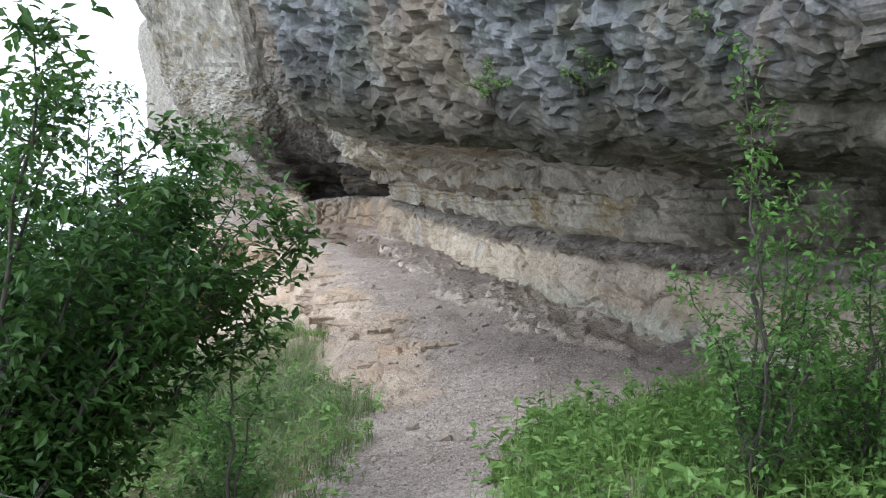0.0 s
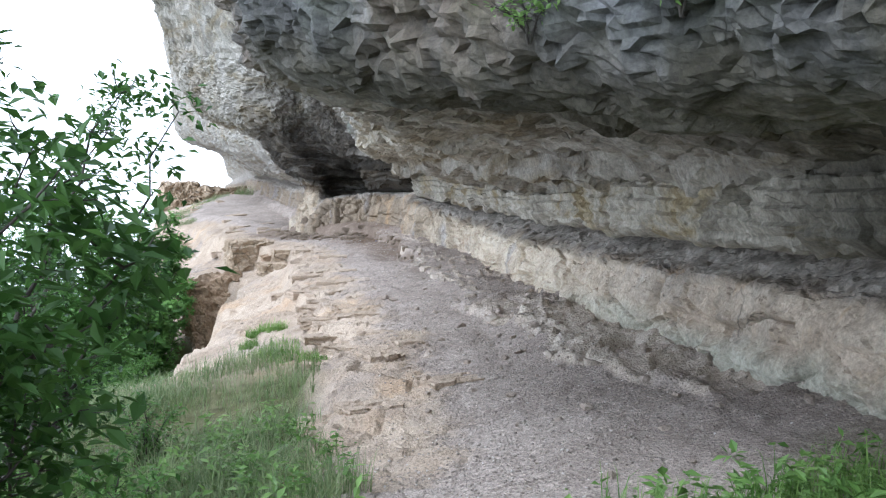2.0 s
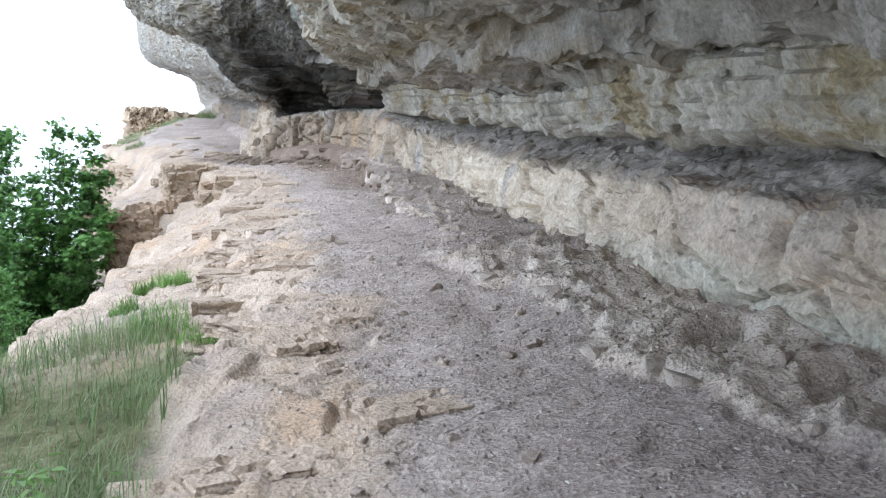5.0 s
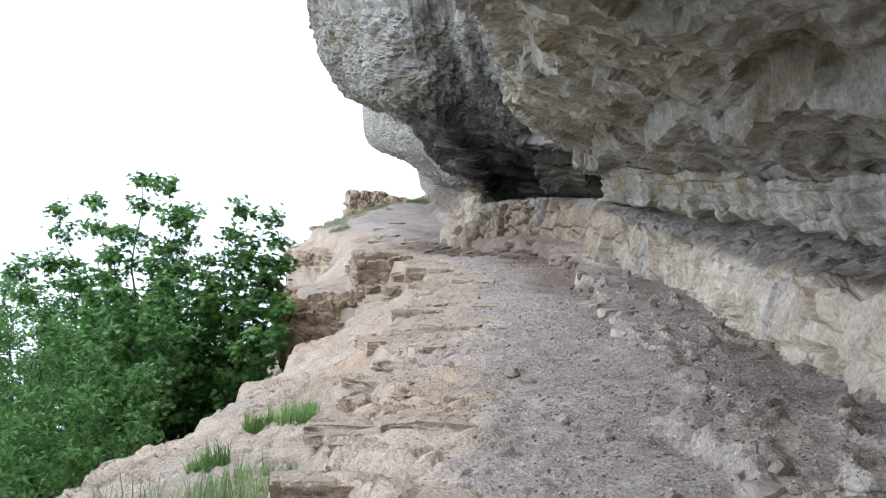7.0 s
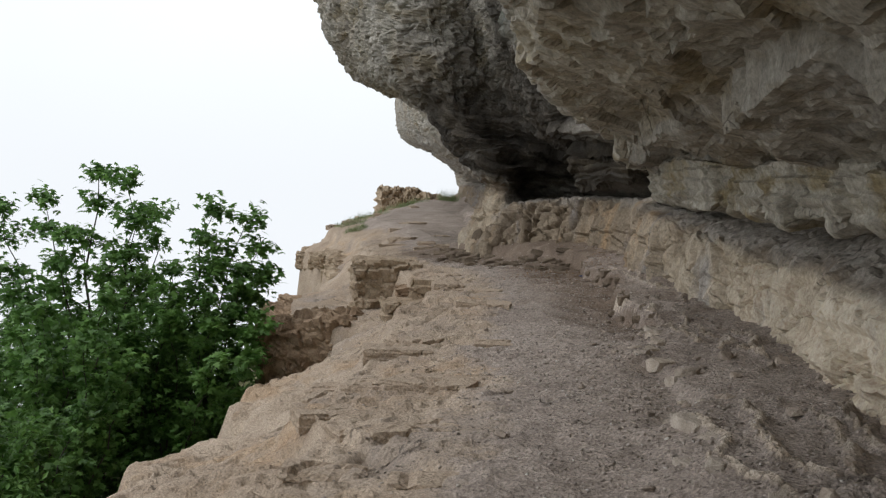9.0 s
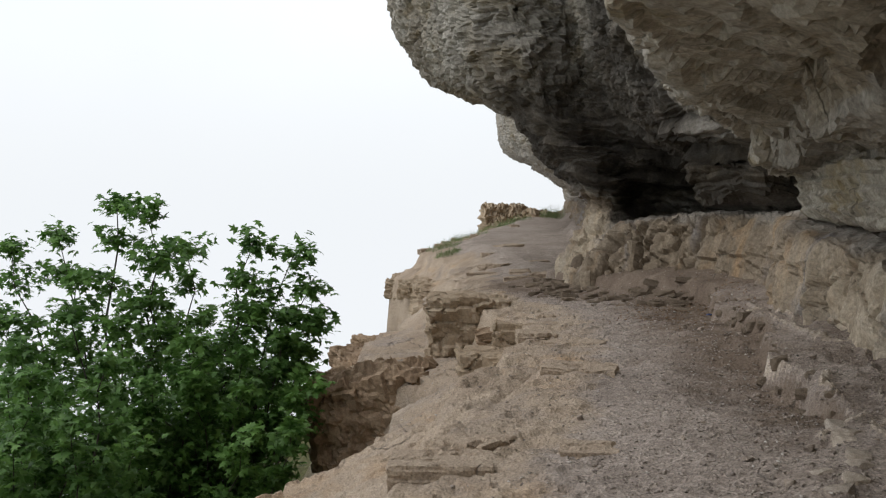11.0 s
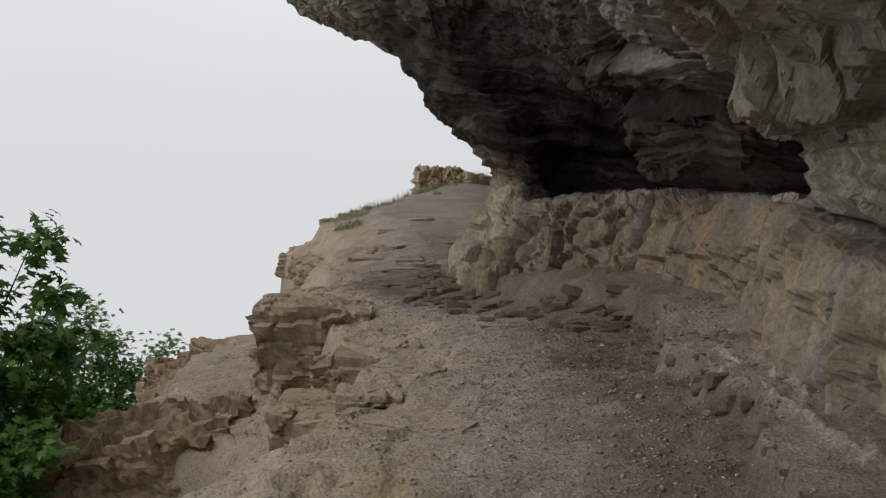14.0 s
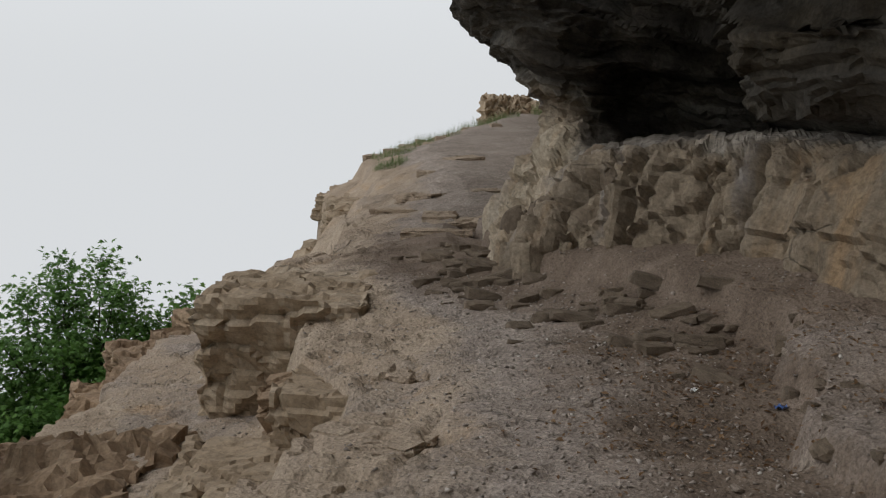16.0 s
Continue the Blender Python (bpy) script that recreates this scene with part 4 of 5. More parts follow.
# mist that fills the valley, a flat sheet that glows on its own
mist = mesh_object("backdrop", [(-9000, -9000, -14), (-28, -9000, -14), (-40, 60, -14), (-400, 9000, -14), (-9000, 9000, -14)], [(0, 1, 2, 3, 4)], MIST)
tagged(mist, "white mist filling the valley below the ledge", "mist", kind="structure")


# ---- plants ----
def tube(path, radii, sides=6):
    path = [Vector(p) for p in path]
    verts, faces = [], []
    for i, p in enumerate(path):
        d = (path[min(i + 1, len(path) - 1)] - path[max(i - 1, 0)]).normalized()
        u = d.orthogonal().normalized()
        w = d.cross(u)
        for k in range(sides):
            a = 2 * math.pi * k / sides
            verts.append(p + radii[i] * (math.cos(a) * u + math.sin(a) * w))
    for i in range(len(path) - 1):
        for k in range(sides):
            a, b = i * sides + k, i * sides + (k + 1) % sides
            faces.append((a, b, b + sides, a + sides))
    return verts, faces


class Bag:
    """Collects many small pieces into one mesh."""

    def __init__(self):
        self.verts, self.faces = [], []

    def add(self, verts, faces):
        o = len(self.verts)
        self.verts += verts
        self.faces += [tuple(i + o for i in f) for f in faces]


GRID_X, GRID_Y = GROUND_POINTS[0, :, 0], GROUND_POINTS[:, 0, 1]


def surface_z(x, y):
    """The height of the finished ground."""
    c = min(max(int(np.searchsorted(GRID_X, x)), 1), len(GRID_X) - 1)
    r = min(max(int(np.searchsorted(GRID_Y, y)), 1), len(GRID_Y) - 1)
    u = (x - GRID_X[c - 1]) / (GRID_X[c] - GRID_X[c - 1])
    w = (y - GRID_Y[r - 1]) / (GRID_Y[r] - GRID_Y[r - 1])
    z = GROUND_POINTS[r - 1 : r + 1, c - 1 : c + 1, 2]
    return float((z[0, 0] * (1 - u) + z[0, 1] * u) * (1 - w) + (z[1, 0] * (1 - u) + z[1, 1] * u) * w)


def on_ground(x, y, sink=0.05):
    return (x, y, surface_z(x, y) - sink)


def lobed_leaf(bag, rng, at, size, out):
    """A five-pointed leaf on a bent blade."""
    d = Vector((out[0] + rng.gauss(0, 0.6), out[1] + rng.gauss(0, 0.6), -0.2 + rng.gauss(0, 0.35))).normalized()
    side = d.cross(Vector((rng.gauss(0, 0.5), rng.gauss(0, 0.5), 1))).normalized()
    up = side.cross(d)
    s = size * rng.uniform(0.7, 1.25)
    at = Vector(at)
    rim = [(0, 0, 0), (0.12, 0.50, -0.05), (0.34, 0.20, 0.02), (0.62, 0.46, -0.05), (0.60, 0.16, 0.03), (1.0, 0, -0.1), (0.60, -0.16, 0.03), (0.62, -0.46, -0.05), (0.34, -0.20, 0.02), (0.12, -0.50, -0.05)]
    bag.add([at + d * s * a + side * s * b + up * s * c for a, b, c in rim], [(0, 1, 2), (0, 2, 4), (2, 3, 4), (0, 4, 6), (4, 5, 6), (0, 6, 8), (6, 7, 8), (0, 8, 9)])


def leaf(bag, rng, at, size, out):
    """A pointed leaf, folded along its rib."""
    d = Vector((out[0] + rng.gauss(0, 0.5), out[1] + rng.gauss(0, 0.5), out[2] * 0.4 - 0.25 + rng.gauss(0, 0.35))).normalized()
    side = d.cross(Vector((rng.gauss(0, 0.4), rng.gauss(0, 0.4), 1))).normalized()
    up = side.cross(d)
    s = size * rng.uniform(0.7, 1.25)
    at = Vector(at)
    bag.add([at, at + d * s * 0.45 + side * s * 0.24 + up * s * 0.06, at + d * s - up * s * 0.1, at + d * s * 0.45 - side * s * 0.24 + up * s * 0.06], [(0, 1, 2), (0, 2, 3)])


def branch_path(rng, start, way, length, bend, n=6):
    p, w, out = Vector(start), Vector(way).normalized(), []
    for _ in range(n + 1):
        out.append(p.copy())
        w = (w + Vector((rng.gauss(0, bend), rng.gauss(0, bend), rng.gauss(0, bend) + 0.03))).normalized()
        p = p + w * (length / n)
    return out


def woody(name, base, leaders, seed, leaves, size, label, category="tree", group="", lobed=False, spread=0.5, bare=0.35, girth=0.03, mat=None):
    """A tree or bush: limbs that climb from the base to the given tips, with twigs and leaves along their upper part."""
    rng = random.Random(seed)
    root = tagged(new(name), label, category, group)
    root.location = base
    base = Vector(base)
    crown, twigs, seats = Bag(), Bag(), []
    for k, tip in enumerate(leaders):
        end = Vector(tip) - base
        start = Vector((rng.uniform(-1, 1), rng.uniform(-1, 1), 0)) * girth * 2 - Vector((0, 0, 0.15))
        knee = Vector((end.x * 0.3, end.y * 0.3, end.z * 0.5)) + Vector((rng.gauss(0, 0.06), rng.gauss(0, 0.06), 0)) * end.length
        path = []
        for i in range(13):
            t = i / 12
            q = start * (1 - t) ** 2 + knee * 2 * t * (1 - t) + end * t * t
            path.append(q + Vector((rng.gauss(0, 1), rng.gauss(0, 1), rng.gauss(0, 0.5))) * 0.012 * end.length * (0 < i < 12))
        r0 = girth * (1.0 if k == 0 else 0.7)
        v, f = tube(path, [r0 * (1 - 0.92 * i / 12) + 0.002 for i in range(13)], 7)
        mesh_object("trunk" if k == 0 else "limb", v, f, BARK, root)
        for i in range(int(12 * bare), 13):
            t = i / 12
            for _ in range(3):
                reach = spread * rng.uniform(0.5, 1.15) * (1.25 - 0.9 * t)
                a = rng.uniform(0, 6.283)
                tw = branch_path(rng, path[i], (math.cos(a), math.sin(a), rng.uniform(0.0, 0.9)), reach, 0.15, 5)
                v, f = tube(tw, [0.28 * r0 * (1 - t * 0.6) * (1 - 0.17 * j) + 0.0012 for j in range(6)], 4)
                twigs.add(v, f)
                seats += [(q, j / 5) for j, q in enumerate(tw) if j > 0]
        seats += [(path[12], 1.0)] * 4
    tagged(mesh_object("twig_work", twigs.verts, twigs.faces, BARK, root), kind="stuff")
    make = lobed_leaf if lobed else leaf
    for _ in range(leaves):
        c, far = rng.choice(seats)
        at = c + Vector((rng.gauss(0, 1), rng.gauss(0, 1), rng.gauss(0, 0.7))) * spread * (0.12 if lobed and size < 0.125 else 0.17)
        make(crown, rng, at, size, (at.x * 0.2 + rng.gauss(0, 0.3), at.y * 0.2 + rng.gauss(0, 0.3), 0.3))
    tagged(mesh_object("crown", crown.verts, crown.faces, mat or LEAF, root, smooth=False), kind="stuff")
    return root


# trees on the slope below the ledge
woody("maple_tree", on_ground(-9.4, 28.5), [(-9.8, 28.5, 1.8), (-9.2, 28.3, 1.7), (-10.8, 28.6, 1.35), (-8.0, 28.9, 1.35), (-7.6, 29.2, 1.2), (-7.4, 29.3, 0.8), (-7.3, 29.2, 0.35), (-11.5, 28.5, 1.15), (-10.0, 28.0, 0.8), (-8.8, 28.0, 1.1), (-7.8, 28.6, 0.5), (-12.2, 28.4, -0.1), (-9.0, 27.6, 0.3), (-10.6, 27.6, -0.1), (-8.1, 27.8, -0.3), (-9.4, 29.5, 1.2), (-11.2, 28.0, 0.2), (-12.4, 29.0, -0.6), (-8.6, 27.4, -0.7), (-10.0, 27.4, -0.8)], 3, 20000, 0.12,
      "young green maple tree rooted on the slope below the ledge", lobed=True, spread=0.85, bare=0.4, girth=0.05)
woody("maple_bush", on_ground(-8.4, 25.8), [(-8.1, 26.2, 0.1), (-8.8, 25.8, -0.1), (-7.9, 25.4, -0.4), (-9.4, 26.2, -0.2), (-8.4, 25.2, -0.6), (-9.8, 25.6, -0.7), (-7.6, 26.0, -0.7), (-9.0, 26.6, -0.3)], 31, 7000, 0.11, "low green maple bush on the slope", "bush", lobed=True, spread=0.6, bare=0.15, girth=0.03)
woody("maple_bush", on_ground(-6.9, 23.0), [(-6.8, 23.2, -0.9), (-7.2, 22.8, -0.8), (-6.6, 22.4, -1.1), (-7.6, 23.4, -0.9), (-7.0, 24.0, -0.9)], 32, 3500, 0.10, "low green maple bush under the ledge", "bush", lobed=True, spread=0.5, bare=0.15, girth=0.025)
woody("maple_bush", on_ground(-8.0, 28.3), [(-7.4, 28.6, 0.2), (-7.7, 28.2, 0.0), (-7.1, 28.6, -0.2), (-8.2, 27.8, 0.2), (-7.6, 28.4, -0.5), (-8.3, 28.2, 0.4), (-7.0, 28.2, -0.5), (-6.9, 28.5, -0.35), (-7.3, 27.7, -0.3), (-7.9, 27.5, -0.2), (-7.6, 29.0, 0.4), (-7.3, 28.9, 0.05), (-6.7, 27.6, -0.7), (-7.0, 27.2, -0.7), (-8.4, 27.4, -0.3)], 33, 11000, 0.11, "leafy maple bush below the boulders", "bush", lobed=True, spread=0.5, bare=0.15, girth=0.03)
woody("maple_tree", on_ground(-13.8, 30.5), [(-14.6, 30, -0.3), (-13.6, 30.5, 0.0), (-15, 31, -0.6), (-13, 31, -0.8), (-14, 29.6, -1.0)], 4, 4500, 0.13, "small green maple tree lower down the slope", lobed=True, spread=0.9, bare=0.3, girth=0.05)
woody("maple_tree", on_ground(-17.5, 42.4), [(-15.3, 43.4, -2.1), (-15.0, 43.0, -2.8), (-16.1, 42.6, -1.8), (-17.1, 43.2, -1.4), (-18.0, 42.8, -1.6), (-15.5, 42.6, -3.7), (-17.6, 42.6, -2.1), (-18.6, 42.6, -2.2), (-16.5, 43.0, -2.6), (-15.7, 43.0, -2.7), (-19.7, 42.1, -2.5), (-16.9, 41.7, -3.1), (-18.0, 41.3, -3.0), (-15.9, 42.1, -3.4), (-16.5, 41.3, -4.1), (-19.0, 40.9, -3.5), (-17.6, 40.9, -4.6), (-19.9, 41.3, -4.3), (-18.6, 40.5, -5.2), (-17.1, 41.3, -5.2)], 5, 26000, 0.13, "dense green maple tree lower down behind the rock edge", lobed=True, spread=1.3, bare=0.25, girth=0.09)
woody("maple_tree", on_ground(-13.0, 24.5), [(-12.6, 24.6, 1.7), (-13.2, 24.2, 1.3), (-12.2, 24.4, 0.8), (-13.6, 25, 1.0), (-12.4, 23.8, 0.2), (-13.2, 23.6, -0.2), (-12.0, 24.8, -0.2)], 41, 6500, 0.11, "green maple tree farther along the slope", lobed=True, spread=0.7, bare=0.35, girth=0.045)
for n, (x, y, top) in enumerate([(-6.3, 18.7, -0.45), (-7.4, 20.6, -0.1), (-8.5, 22.6, 0.2), (-7.0, 22.2, -0.5), (-9.8, 23.5, 0.4), (-6.0, 20.3, -0.8), (-5.6, 17.4, -0.7), (-10.8, 26.4, -0.6)]):
    woody("bush", on_ground(x, y), [(x, y, top), (x + 0.5, y + 0.3, top - 0.3), (x - 0.5, y + 0.2, top - 0.2), (x + 0.3, y - 0.5, top - 0.4), (x - 0.4, y - 0.4, top - 0.5), (x + 0.7, y - 0.1, top - 0.7), (x - 0.8, y, top - 0.6)], 50 + n, 6500, 0.08, "round green bush on the slope below the ledge", "bush", "bushes on the slope", spread=0.5, bare=0.15, girth=0.02)
for n, (x, y, z) in enumerate([(-10.4, 27.3, -1.1), (-9.2, 26.6, -1.0)]):
    woody("maple_bush", on_ground(x, y), [(x, y, z), (x + 0.6, y + 0.2, z - 0.2), (x - 0.6, y + 0.3, z - 0.1), (x + 0.2, y - 0.5, z - 0.4), (x - 0.5, y - 0.4, z - 0.5), (x + 0.8, y - 0.3, z - 0.7)], 110 + n, 6000, 0.11, "leafy green maple bush under the maple tree", "bush", "maple bushes on the slope", lobed=True, spread=0.6, bare=0.15, girth=0.025)
# trees and bushes beside the start of the path
woody("hornbeam_tree", on_ground(-2.3, 4.7), [(-0.72, 5.2, 1.35), (-0.85, 5.0, 1.5), (-0.95, 5.3, 0.95), (-1.2, 5.2, 1.75), (-1.8, 5.0, 2.0), (-1.5, 4.7, 1.4), (-2.0, 4.9, 1.1), (-1.15, 5.5, 1.05), (-1.5, 5.2, 0.8), (-1.9, 5.4, 1.5), (-1.6, 4.2, 2.2), (-1.2, 4.8, 1.25), (-1.7, 5.0, 0.55), (-2.1, 5.3, 0.3), (-1.3, 5.3, 1.45), (-1.0, 5.1, 1.2), (-1.65, 5.1, 1.15), (-2.1, 4.8, 1.55), (-1.4, 5.6, 1.6)], 6, 15500, 0.074, "slender leafy hornbeam tree leaning over the path", spread=0.42, bare=0.35, girth=0.03, mat=LEAF_DARK)
woody("hornbeam_tree", on_ground(-2.9, 8.6), [(-1.75, 8.3, 2.1), (-2.4, 8.0, 2.3), (-1.45, 8.3, 2.0), (-2.9, 8.6, 2.6), (-2.2, 9.6, 2.2)], 7, 2200, 0.07, "thin young tree with sparse leaves on the slope", spread=0.5, bare=0.45, girth=0.025, mat=LEAF_DARK)
woody("hornbeam_tree", on_ground(-3.3, 10.2), [(-2.3, 10.4, 1.05), (-2.5, 10.2, 1.35), (-2.8, 10.0, 1.6), (-3.1, 10.4, 1.2), (-2.6, 10.6, 0.75), (-3.5, 10.5, 1.5), (-3.4, 10.0, 0.9)], 9, 4200, 0.075, "small leafy tree on the grassy slope", spread=0.5, bare=0.35, girth=0.025, mat=LEAF_DARK)
woody("hornbeam_tree", on_ground(-2.9, 5.9), [(-1.5, 5.8, 1.9), (-2.0, 5.6, 2.2), (-2.3, 5.8, 1.7), (-1.6, 6.0, 1.4), (-2.2, 5.6, 1.2), (-1.5, 5.7, 0.9), (-2.4, 6.0, 0.8), (-1.9, 6.2, 1.6), (-2.7, 6.0, 1.4), (-1.3, 6.1, 1.7), (-2.0, 5.5, 0.5)], 61, 8000, 0.075, "leafy hornbeam tree crowding the bank", spread=0.5, bare=0.3, girth=0.03, mat=LEAF_DARK)
woody("sapling", on_ground(-1.05, 5.3), [(-1.02, 5.3, 1.0), (-0.9, 5.4, 0.7)], 10, 260, 0.05, "thin bare-stemmed sapling in the grass", "sapling", spread=0.2, bare=0.6, girth=0.012)
woody("bush", on_ground(1.55, 5.3), [(1.42, 5.1, 2.25), (1.7, 5.1, 1.6), (1.2, 5.2, 1.15), (1.9, 5.3, 1.5), (1.75, 5.1, 1.25), (1.5, 5.0, 1.75), (1.35, 5.1, 0.9), (1.6, 5.2, 1.95), (1.85, 5.0, 1.1)], 8, 2600, 0.05, "upright leafy bush beside the path", "bush", spread=0.25, bare=0.3, girth=0.014)
woody("bush", on_ground(2.2, 5.6), [(2.1, 5.2, 1.25), (1.8, 5.4, 0.95), (2.4, 5.6, 1.1), (2.6, 6.0, 1.3), (1.9, 6.0, 0.8), (1.5, 5.8, 0.7)], 12, 3600, 0.055, "spreading green bush among tall weeds", "bush", spread=0.35, bare=0.2, girth=0.014)


def blades(name, inside, box, seed, height, count, label, mat, flat=0.8):
    """Grass: many bent blades wherever inside(x, y) holds in the box."""
    rng = random.Random(seed)
    bag = Bag()
    made = 0
    clumps = [(rng.uniform(box[0], box[1]), rng.uniform(box[2], box[3]), rng.uniform(0, 6.28), rng.uniform(0.6, 1.3)) for _ in range(90)]
    while made < count:
        cx, cy, lean, tall = rng.choice(clumps)
        x, y = cx + rng.gauss(0, 0.35), cy + rng.gauss(0, 0.35)
        if not inside(x, y):
            continue
        made += 1
        z = surface_z(x, y) - 0.02
        h = height * tall * rng.uniform(0.35, 1.15)
        a = lean + rng.gauss(0, 0.9)
        w, b = rng.uniform(0.0018, 0.0042), h * rng.uniform(0.15, flat)
        dx, dy = math.cos(a), math.sin(a)
        rows = [(0, 0, 1), (0.12, 0.45, 0.9), (0.45, 0.8, 0.6)]
        v = []
        for o, up, k in rows:
            v += [(x + dx * b * o - dy * w * k, y + dy * b * o + dx * w * k, z + h * up), (x + dx * b * o + dy * w * k, y + dy * b * o - dx * w * k, z + h * up)]
        v.append((x + dx * b, y + dy * b, z + h * 0.92))
        bag.add(v, [(0, 1, 3, 2), (2, 3, 5, 4), (4, 5, 6)])
    return tagged(mesh_object(name, bag.verts, bag.faces, mat, smooth=False), label, "grass", kind="stuff")


def weeds(name, inside, box, seed, plants, size, label):
    """Low broad-leaved plants."""
    rng = random.Random(seed)
    bag = Bag()
    made = 0
    while made < plants:
        x, y = rng.uniform(box[0], box[1]), rng.uniform(box[2], box[3])
        if not inside(x, y):
            continue
        made += 1
        z = surface_z(x, y)
        h = rng.uniform(0.05, 0.34)
        lx, ly = rng.gauss(0, 0.12), rng.gauss(0, 0.12)
        for k in range(rng.randint(6, 13)):
            t = rng.uniform(0.25, 1.0)
            a = rng.uniform(0, 6.28)
            leaf(bag, rng, (x + lx * t, y + ly * t, z + h * t), size * rng.uniform(0.6, 1.4), (math.cos(a), math.sin(a), 0.6))
    return tagged(mesh_object(name, bag.verts, bag.faces, LEAF_BRIGHT, smooth=False), label, "weeds", kind="stuff")


def edge_left(y):
    return float(np.interp(y, [2, 9, 11.4, 14.5, 16], [-0.55, -0.62, -1.25, -1.8, -2.4]))


def edge_right(y):
    return float(np.interp(y, [2, 5, 7, 8.6, 10.0], [0.05, 0.2, 0.55, 0.95, 1.9]))


def left_bank(x, y):
    return x < edge_left(y) + 0.12 * math.sin(y * 5) and y < 15.6 and x > -5.2


def right_bank(x, y):
    return x > edge_right(y) + 0.1 * math.sin(y * 6) and y < 8.2 + 0.25 * math.sin(x * 4) and x < 3.4


for n, (x, y, h) in enumerate([(-1.9, 8.6, 0.55), (-1.45, 7.0, 0.45), (-2.5, 11.0, 0.5), (-2.9, 9.2, 0.6), (-1.2, 5.9, 0.35)]):
    g = surface_z(x, y)
    woody("bush", on_ground(x, y), [(x, y, g + h), (x + 0.18, y + 0.1, g + h * 0.75), (x - 0.2, y + 0.1, g + h * 0.8), (x + 0.05, y - 0.2, g + h * 0.6)], 130 + n, 700, 0.055, "small leafy bush in the grass of the bank", "bush", "small bushes on the bank", spread=0.22, bare=0.2, girth=0.009)
blades("grass", left_bank, (-4.6, -0.5, 3.5, 15.6), 1, 0.25, 30000, "grey-green grass on the slope beside the path", GRASS, 1.3)
blades("grass", right_bank, (0.1, 3.2, 3.5, 10.0), 2, 0.27, 13000, "lush bright green grass beside the path", GRASS_BRIGHT)
weeds("weeds", right_bank, (0.2, 3.2, 4.0, 9.9), 3, 1150, 0.075, "broad-leaved green weeds among the grass")
weeds("weeds", lambda x, y: left_bank(x, y) and y < 11.5, (-3.2, -0.5, 4.0, 11.5), 4, 800, 0.065, "low broad-leaved weeds on the grassy slope")
for n, (x, y, r) in enumerate([(-2.97, 18.4, 0.16), (-2.4, 16.0, 0.28), (-2.9, 16.7, 0.12), (-3.1, 18.0, 0.1), (-2.2, 15.4, 0.25), (-2.75, 17.9, 0.14), (-1.75, 14.8, 0.16)]):
    blades("grass_tuft", lambda a, b: (a - x) ** 2 + (b - y) ** 2 < r * r * 1.3, (x - r, x + r, y - r, y + r), 20 + n, 0.16, 420, "small green grass tuft in a rock joint", GRASS_BRIGHT)


# ---- rocks ----
def hull_stone(seed, squash=(1, 1, 1), count=16):
    """An angular stone about 1 across."""
    rng = random.Random(seed)
    bm = bmesh.new()
    for _ in range(count):
        d = Vector((rng.uniform(-1, 1), rng.uniform(-1, 1), rng.uniform(-1, 1)))
        m = max(abs(c) for c in d)
        d = d / m * rng.uniform(0.82, 1.0)
        bm.verts.new((d.x * 0.5 * squash[0], d.y * 0.5 * squash[1], d.z * 0.5 * squash[2]))
    made = bmesh.ops.convex_hull(bm, input=bm.verts)
    inner = [g for g in made["geom_interior"] if isinstance(g, bmesh.types.BMVert)]
    bmesh.ops.delete(bm, geom=inner, context="VERTS")
    me = bpy.data.meshes.new("stone")
    bm.to_mesh(me)
    bm.free()
    return me


def block_mesh(name, size, seed, mat, jag=0.10, layer=0.13, cuts=11, step=0.035):
    """A broken block of bedded rock, with layers, chipped edges and uneven faces."""
    bm = bmesh.new()
    bmesh.ops.create_cube(bm, size=1.0)
    bmesh.ops.subdivide_edges(bm, edges=bm.edges[:], cuts=cuts, use_grid_fill=True)
    p = np.array([v.co[:] for v in bm.verts])
    q = p * size
    p = p * (0.86 + 0.14 / np.maximum(1.0, np.linalg.norm(p, axis=1) * 1.25))[:, None]
    d = np.array([v.normal[:] for v in bm.verts])
    f, e = facets(q * 3.0 + seed * 7.1, seed, 0.35)
    big = fbm(q * 1.4 + seed * 3.3, 3, seed)
    bed = q[:, 2] / layer + 1.1 * big
    f2, e2 = facets(q * 8.0 + seed * 3.1, seed + 5, 0.4)
    d = d * (jag * (0.8 * big + 0.7 * f + 0.35 * f2) - 0.03 * (e < 0.05) + step * ((bed - np.floor(bed)) - 0.5) * (np.abs(d[:, 2]) < 0.6))[:, None]
    q = p * size + d
    for v, c in zip(bm.verts, q):
        v.co = c
    me = bpy.data.meshes.new(name)
    bm.to_mesh(me)
    bm.free()
    me.materials.append(mat)
    return me


def rough_block(name, at, size, turn, seed, mat, label, category="rock", group="", jag=0.10, tilt=(0, 0), layer=0.17, step=0.035, cuts=24):
    ob = new(name, block_mesh(name, size, seed, mat, jag, layer, cuts, step))
    ob.matrix_world = pose(*at, tilt[0], tilt[1], turn)
    return tagged(ob, label, category, group)


EDGE = "blocks along the ledge's edge"
rough_block("ledge_block", (-6.1, 31.8, 0.20), (1.15, 1.35, 0.92), 22, 1, BUFF, "overhanging cracked buff rock block at the ledge's edge", group=EDGE, jag=0.09, layer=0.34, step=0.09)
rough_block("ledge_block", (-5.95, 31.75, -0.25), (0.75, 1.0, 0.6), 20, 2, BUFF, "cracked buff rock under the overhanging block", group=EDGE, jag=0.12)
rough_block("ledge_block", (-6.6, 33.0, 0.2), (0.8, 1.2, 0.6), 20, 3, BUFF, "layered buff rock block at the ledge's edge", group=EDGE, jag=0.08)
